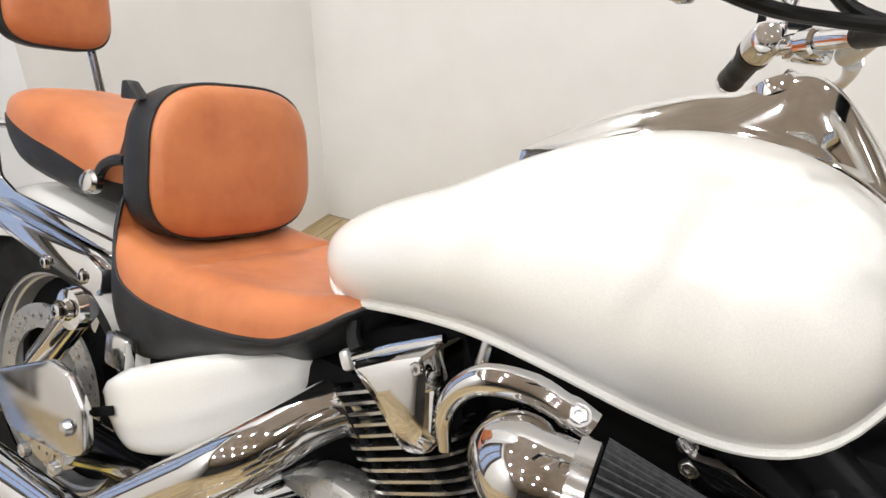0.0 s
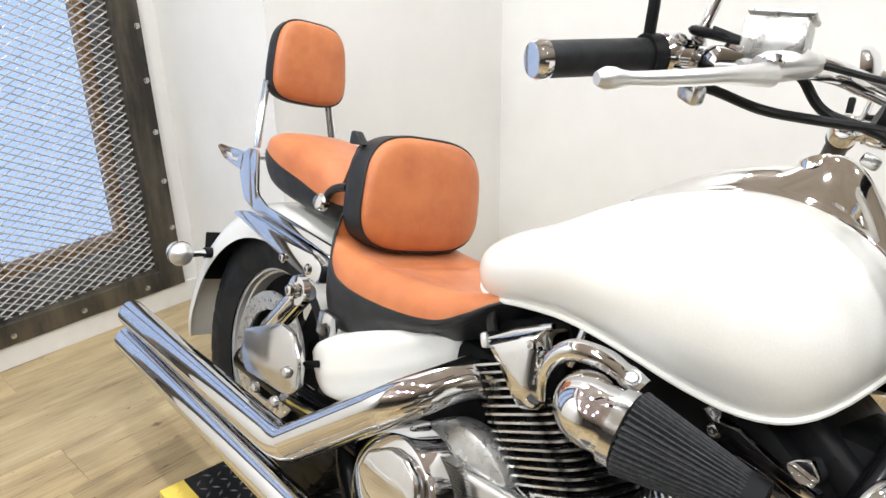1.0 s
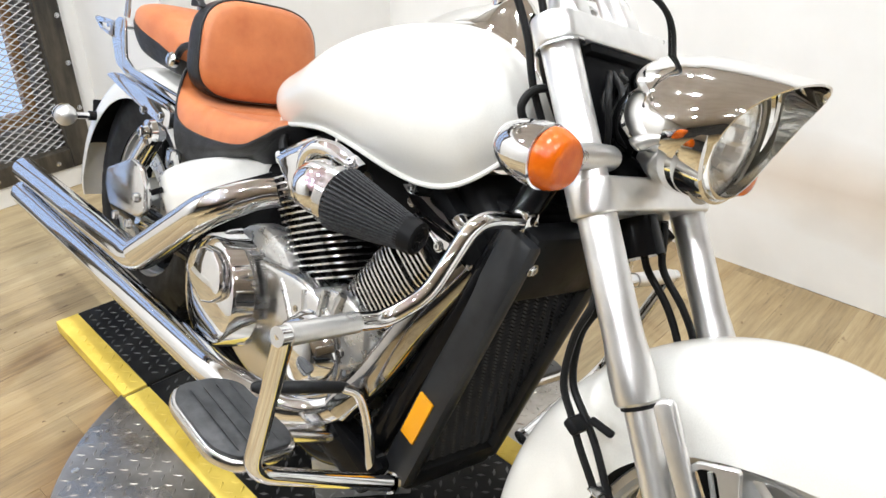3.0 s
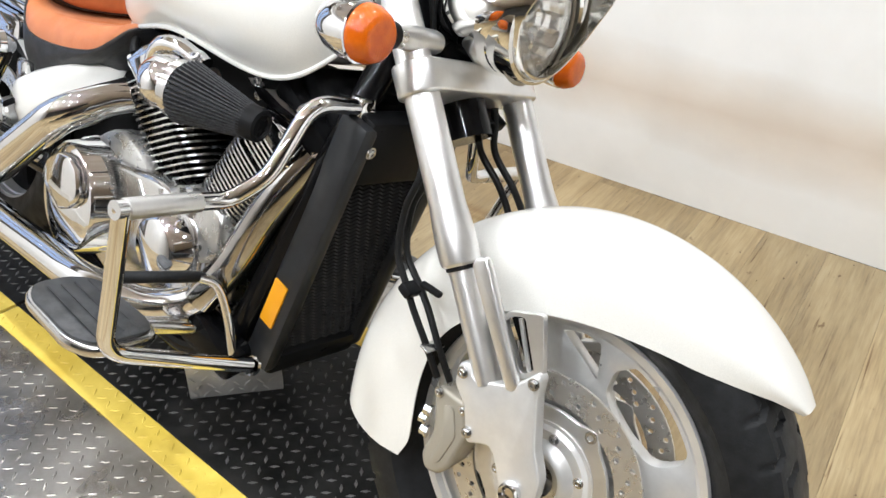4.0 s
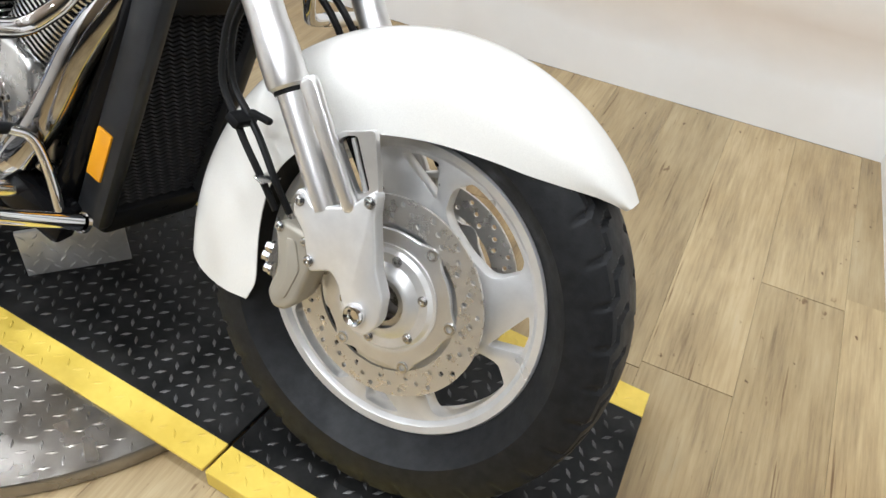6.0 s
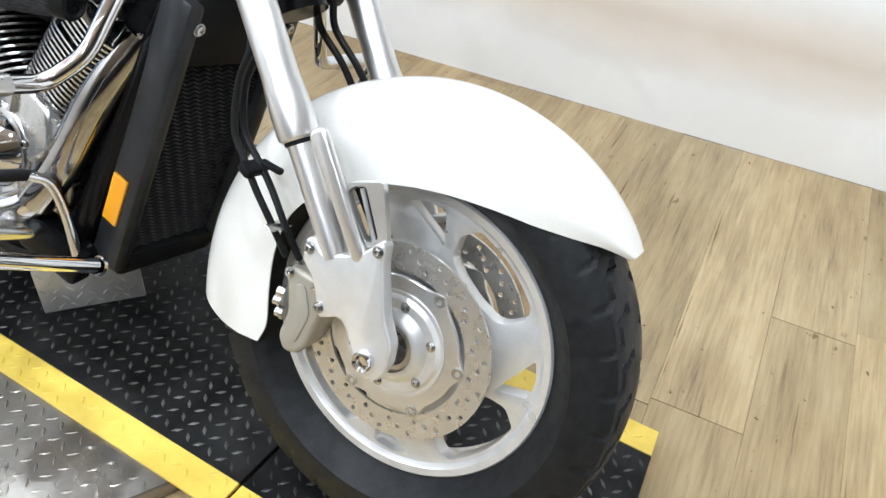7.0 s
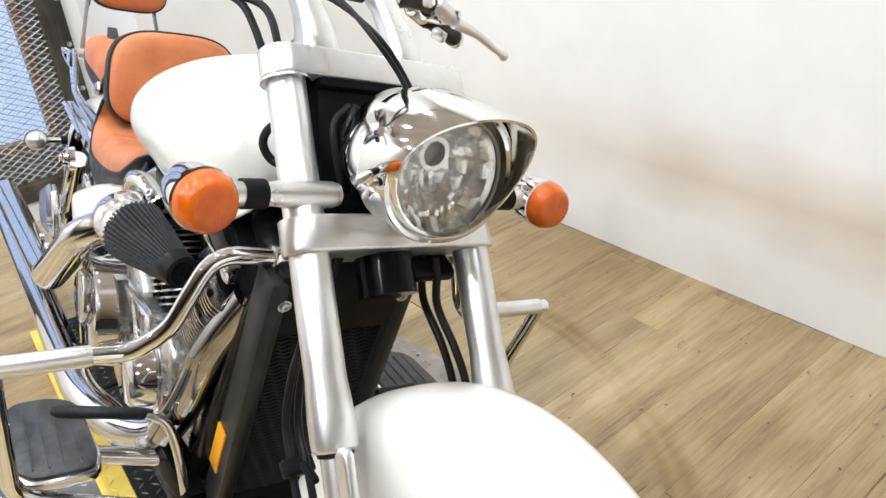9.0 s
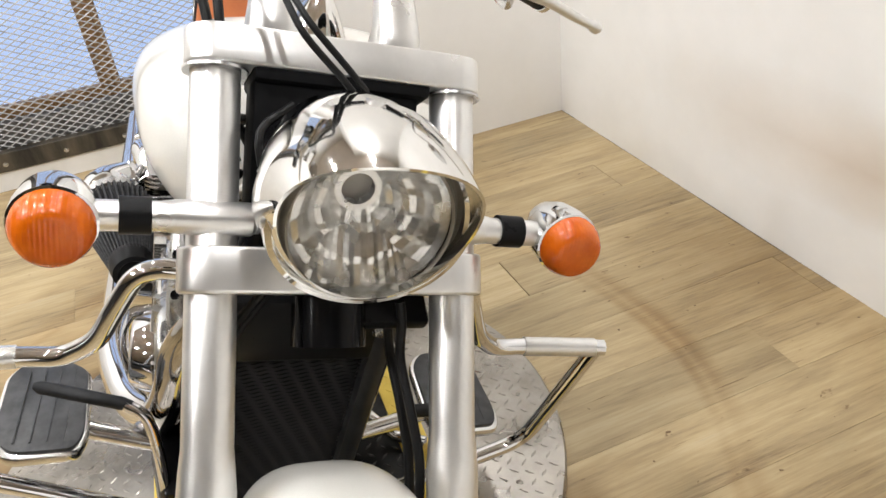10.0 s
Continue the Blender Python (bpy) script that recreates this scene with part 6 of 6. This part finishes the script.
cable("hose_left", [Vector((-0.312, 0.08, 0.79)), Vector((-0.306, 0.086, 0.762)), Vector((-0.294, 0.090, 0.718)), Vector((-0.246, 0.100, 0.670)), Vector((-0.214, 0.110, 0.62)), Vector((-0.185, 0.115, 0.53)), Vector((-0.15, 0.115, 0.44))], 0.0062, "black brake hose behind the fork")
turned("clip_arm", block((0.038, 0.012, 0.010), (-0.203, -0.142, 0.548), Euler((0, 0.1, 0)).to_matrix(), 0.004), plastic, "black clip arm")
clip = turned("hose_clip", block((0.024, 0.046, 0.016), (-0.236, -0.140, 0.534), Euler((0, 0.5, 0)).to_matrix(), 0.005), plastic, "black hose clip")
turned("hose_clip_low", block((0.018, 0.044, 0.004), (-0.180, -0.136, 0.466), Euler((0, 0.3, 0)).to_matrix(), 0.002), zinc, "wire clip", clip)
turned("hose_bracket", block((0.04, 0.12, 0.02), (-0.325, 0.06, 0.768), Euler((0, 0.5, 0)).to_matrix(), 0.004), plastic, "black hose bracket")
turned("cable_tie", tube([straight(-0.566, -0.156, 1.104), straight(-0.553, -0.148, 1.100)], 0.015, 14), plastic, "black cable tie", handlebar)
turned("cable_clip", tube([straight(-0.622, -0.240, 1.1415), straight(-0.610, -0.234, 1.1405)], 0.0085, 14), zinc, "pale cable clip", handlebar)
# wires and brackets behind the headlight
rnd = random.Random(5)
for k in range(12):
    y0 = -0.09 + 0.18 * k / 11
    cable("headlight_wire", [Vector((-0.40, y0 * 0.6, 0.98)), Vector((-0.375 + rnd.uniform(-0.02, 0.02), y0, 0.94 + rnd.uniform(-0.03, 0.03))), Vector((-0.36, y0 * 0.9 + rnd.uniform(-0.02, 0.02), 0.88)), Vector((-0.39, y0 * 0.5, 0.84))], 0.005, "black wire behind the headlight", 14)
turned("lamp_bracket", block((0.05, 0.19, 0.17), (-0.412, 0, 0.915), Euler((0, -0.4, 0)).to_matrix(), 0.01), matte, "black lamp bracket")
fixed("horn", lathe([(0.0, 0.012), (0.03, 0.010), (0.042, 0.0), (0.042, -0.03)], (-0.47, 0.05, 0.80), (1, 0, 0.2), 28), plastic, "black horn")

# upright diamond plate block on the deck
# paler copy of the plate steel, brightens the block where it stands in shade
bright_plate = Mat("lightened_plate", (0.62, 0.61, 0.60), 0.40, 0.45).vary(12, (0.54, 0.53, 0.52), (0.68, 0.67, 0.66)).rough_vary(20, 0.32, 0.48)
stop_ = tagged(part("plate_block", block((0.195, 0.010, 0.110), (0, 0, 0.055), None, 0.002), bright_plate), "upright bare diamond plate block standing on the black deck", "metal plate")
stop_.matrix_world = pose(-0.733, 0.046, SZ + 0.001, 0, 0, 52.7)
spots = []
for i in range(7):
    for j in range(5):
        spots.append((-0.088 + i * 0.025 + (0.013 if j % 2 else 0), 0.012 + j * 0.0215, radians(45 if (i + j) % 2 else -45)))
lump_bm = lumps(spots, 0)
for v in lump_bm.verts:
    v.co = Vector((v.co.x, -0.006 - v.co.z, v.co.y))
tagged(part("tread", lump_bm, bright_plate, stop_, "", False), kind="stuff")


# ---- floor boards, last ----
ARC0 = 0.480
boards = [Mat("wood_board", (0.4, 0.32, 0.22), 0.42)]
fm = boards[0]
info = fm.node("ShaderNodeObjectInfo")
geo = fm.t.nodes.new("ShaderNodeNewGeometry")
add = fm.t.nodes.new("ShaderNodeVectorMath")
add.operation = "ADD"
scale_n = fm.t.nodes.new("ShaderNodeVectorMath")
scale_n.operation = "SCALE"
fm.link(info.outputs["Random"], scale_n.inputs[3])
scale_n.inputs[0].default_value = (37.0, 19.0, 11.0)
fm.link(fm.src, add.inputs[0])
fm.link(scale_n.outputs[0], add.inputs[1])
fm.src = add.outputs[0]
streak = fm.noise(3.4, 6, (4.2, 0.55, 1.0), 0.62)
grain = fm.noise(20, 8, (7.0, 0.32, 1.0), 0.66)
blend = fm.t.nodes.new("ShaderNodeMath")
blend.operation = "MULTIPLY_ADD"
fm.link(grain, blend.inputs[0])
blend.inputs[1].default_value = 0.42
third = fm.t.nodes.new("ShaderNodeMath")
third.operation = "MULTIPLY"
fm.link(streak, third.inputs[0])
third.inputs[1].default_value = 0.58
fm.link(third.outputs[0], blend.inputs[2])
col = fm.ramp(blend.outputs[0], [(0.34, (0.185, 0.134, 0.070)), (0.42, (0.300, 0.226, 0.124)), (0.50, (0.378, 0.290, 0.158)), (0.57, (0.430, 0.338, 0.192)), (0.64, (0.462, 0.374, 0.226)), (0.74, (0.330, 0.278, 0.188))])
hsv = fm.node("ShaderNodeHueSaturation")
mr = fm.node("ShaderNodeMapRange", To_Min=0.88, To_Max=1.13)
fm.link(info.outputs["Random"], mr.inputs["Value"])
fm.link(mr.outputs[0], hsv.inputs["Value"])
fm.link(col, hsv.inputs["Color"])


def times(colour, stain):
    """Multiply a stain into a colour."""
    mix = fm.t.nodes.new("ShaderNodeMix")
    mix.data_type, mix.blend_type = "RGBA", "MULTIPLY"
    mix.inputs[0].default_value = 1.0
    fm.link(colour, mix.inputs[6])
    fm.link(stain, mix.inputs[7])
    return mix.outputs[2]


# knots and dark specks
tint = times(hsv.outputs[0], fm.ramp(fm.noise(30, 3, (1.0, 0.45, 1.0)), [(0.69, (1, 1, 1)), (0.76, (0.42, 0.33, 0.25))]))
# small dark worm holes and hairline cracks along the grain
tint = times(tint, fm.ramp(fm.noise(46, 2, (1.0, 0.7, 1.0)), [(0.72, (1, 1, 1)), (0.77, (0.30, 0.22, 0.15))]))
tint = times(tint, fm.ramp(fm.noise(30, 3, (3.0, 0.10, 1.0)), [(0.27, (0.42, 0.34, 0.26)), (0.33, (1, 1, 1))]))
# brown rub marks in arcs round the turntable, and a darker ring at its edge
away = fm.t.nodes.new("ShaderNodeVectorMath")
away.operation = "DISTANCE"
fm.link(geo.outputs["Position"], away.inputs[0])
away.inputs[1].default_value = (TX, TY, 0)
smear = fm.t.nodes.new("ShaderNodeTexNoise")
smear.inputs["Scale"].default_value, smear.inputs["Detail"].default_value = 2.3, 4
fm.link(geo.outputs["Position"], smear.inputs["Vector"])
wavy = fm.t.nodes.new("ShaderNodeMath")
wavy.operation = "MULTIPLY_ADD"
fm.link(smear.outputs["Fac"], wavy.inputs[0])
wavy.inputs[1].default_value = 0.04
halved = fm.t.nodes.new("ShaderNodeMath")
halved.operation = "MULTIPLY"
fm.link(away.outputs["Value"], halved.inputs[0])
halved.inputs[1].default_value = 0.5
fm.link(halved.outputs[0], wavy.inputs[2])
arcs = fm.ramp(wavy.outputs[0], [(0.325, (0.62, 0.52, 0.40)), (0.345, (0.80, 0.73, 0.64)), (0.365, (1, 1, 1)), (ARC0, (1, 1, 1)), (ARC0 + 0.010, (0.70, 0.60, 0.47)), (ARC0 + 0.020, (0.88, 0.82, 0.74)), (ARC0 + 0.030, (0.68, 0.58, 0.46)), (ARC0 + 0.048, (1, 1, 1))])
fade = fm.t.nodes.new("ShaderNodeMix")
fade.data_type = "RGBA"
fade.inputs[7].default_value = (1, 1, 1, 1)
fm.link(arcs, fade.inputs[6])
patch = fm.t.nodes.new("ShaderNodeTexNoise")
patch.inputs["Scale"].default_value = 1.1
fm.link(geo.outputs["Position"], patch.inputs["Vector"])
pr = fm.node("ShaderNodeMapRange", From_Min=0.42, From_Max=0.58)
fm.link(patch.outputs["Fac"], pr.inputs["Value"])
fm.link(pr.outputs[0], fade.inputs[0])
tint = times(tint, fade.outputs[2])
# wide soft dirt
dirt = fm.t.nodes.new("ShaderNodeTexNoise")
dirt.inputs["Scale"].default_value, dirt.inputs["Detail"].default_value = 1.0, 7
fm.link(geo.outputs["Position"], dirt.inputs["Vector"])
tint = times(tint, fm.ramp(dirt.outputs["Fac"], [(0.34, (0.66, 0.585, 0.48)), (0.47, (0.93, 0.90, 0.85)), (0.56, (1, 1, 1))]))
fm.link(tint, fm.p.inputs["Base Color"])
fm.rough_vary(10, 0.34, 0.55, 4, (5, 0.5, 1))
fm.bump(grain, 0.08, 0.003)
BW, BL = 0.184, 1.22
rb = random.Random(11)
shared = {}
a = REAR - 0.02
A1, B0 = REAR - 0.02 + 21 * BW, -3.2
while a < A1 - 0.01:
    w = BW
    start = B0 - rb.uniform(0, BL)
    while start < BACK:
        lo_, hi_ = max(start, B0), min(start + BL, BACK)
        if hi_ - lo_ > 0.02:
            key = (round(w, 3), round(hi_ - lo_, 2))
            if key not in shared:
                bm = block((w - 0.0005, key[1] - 0.0005, 0.006), (0, 0, -0.003), None, 0.0004, None, 1)
                me = bpy.data.meshes.new("plank")
                bm.to_mesh(me)
                bm.free()
                me.materials.append(fm.m)
                shared[key] = me
            ob = new("plank", shared[key])
            ob.parent = floor
            ob.matrix_basis = Matrix.Translation((a + w / 2, (lo_ + hi_) / 2, 0))
        start += BL
    a += BW

far = slab(A1, RIGHT, FRONT, BACK, -0.006, 0.0)
far = slab(REAR, A1, FRONT, B0, -0.006, 0.0, far)
tagged(part("far_planks", far, fm, floor, "plank floor further off", False), kind="stuff").parent = floor
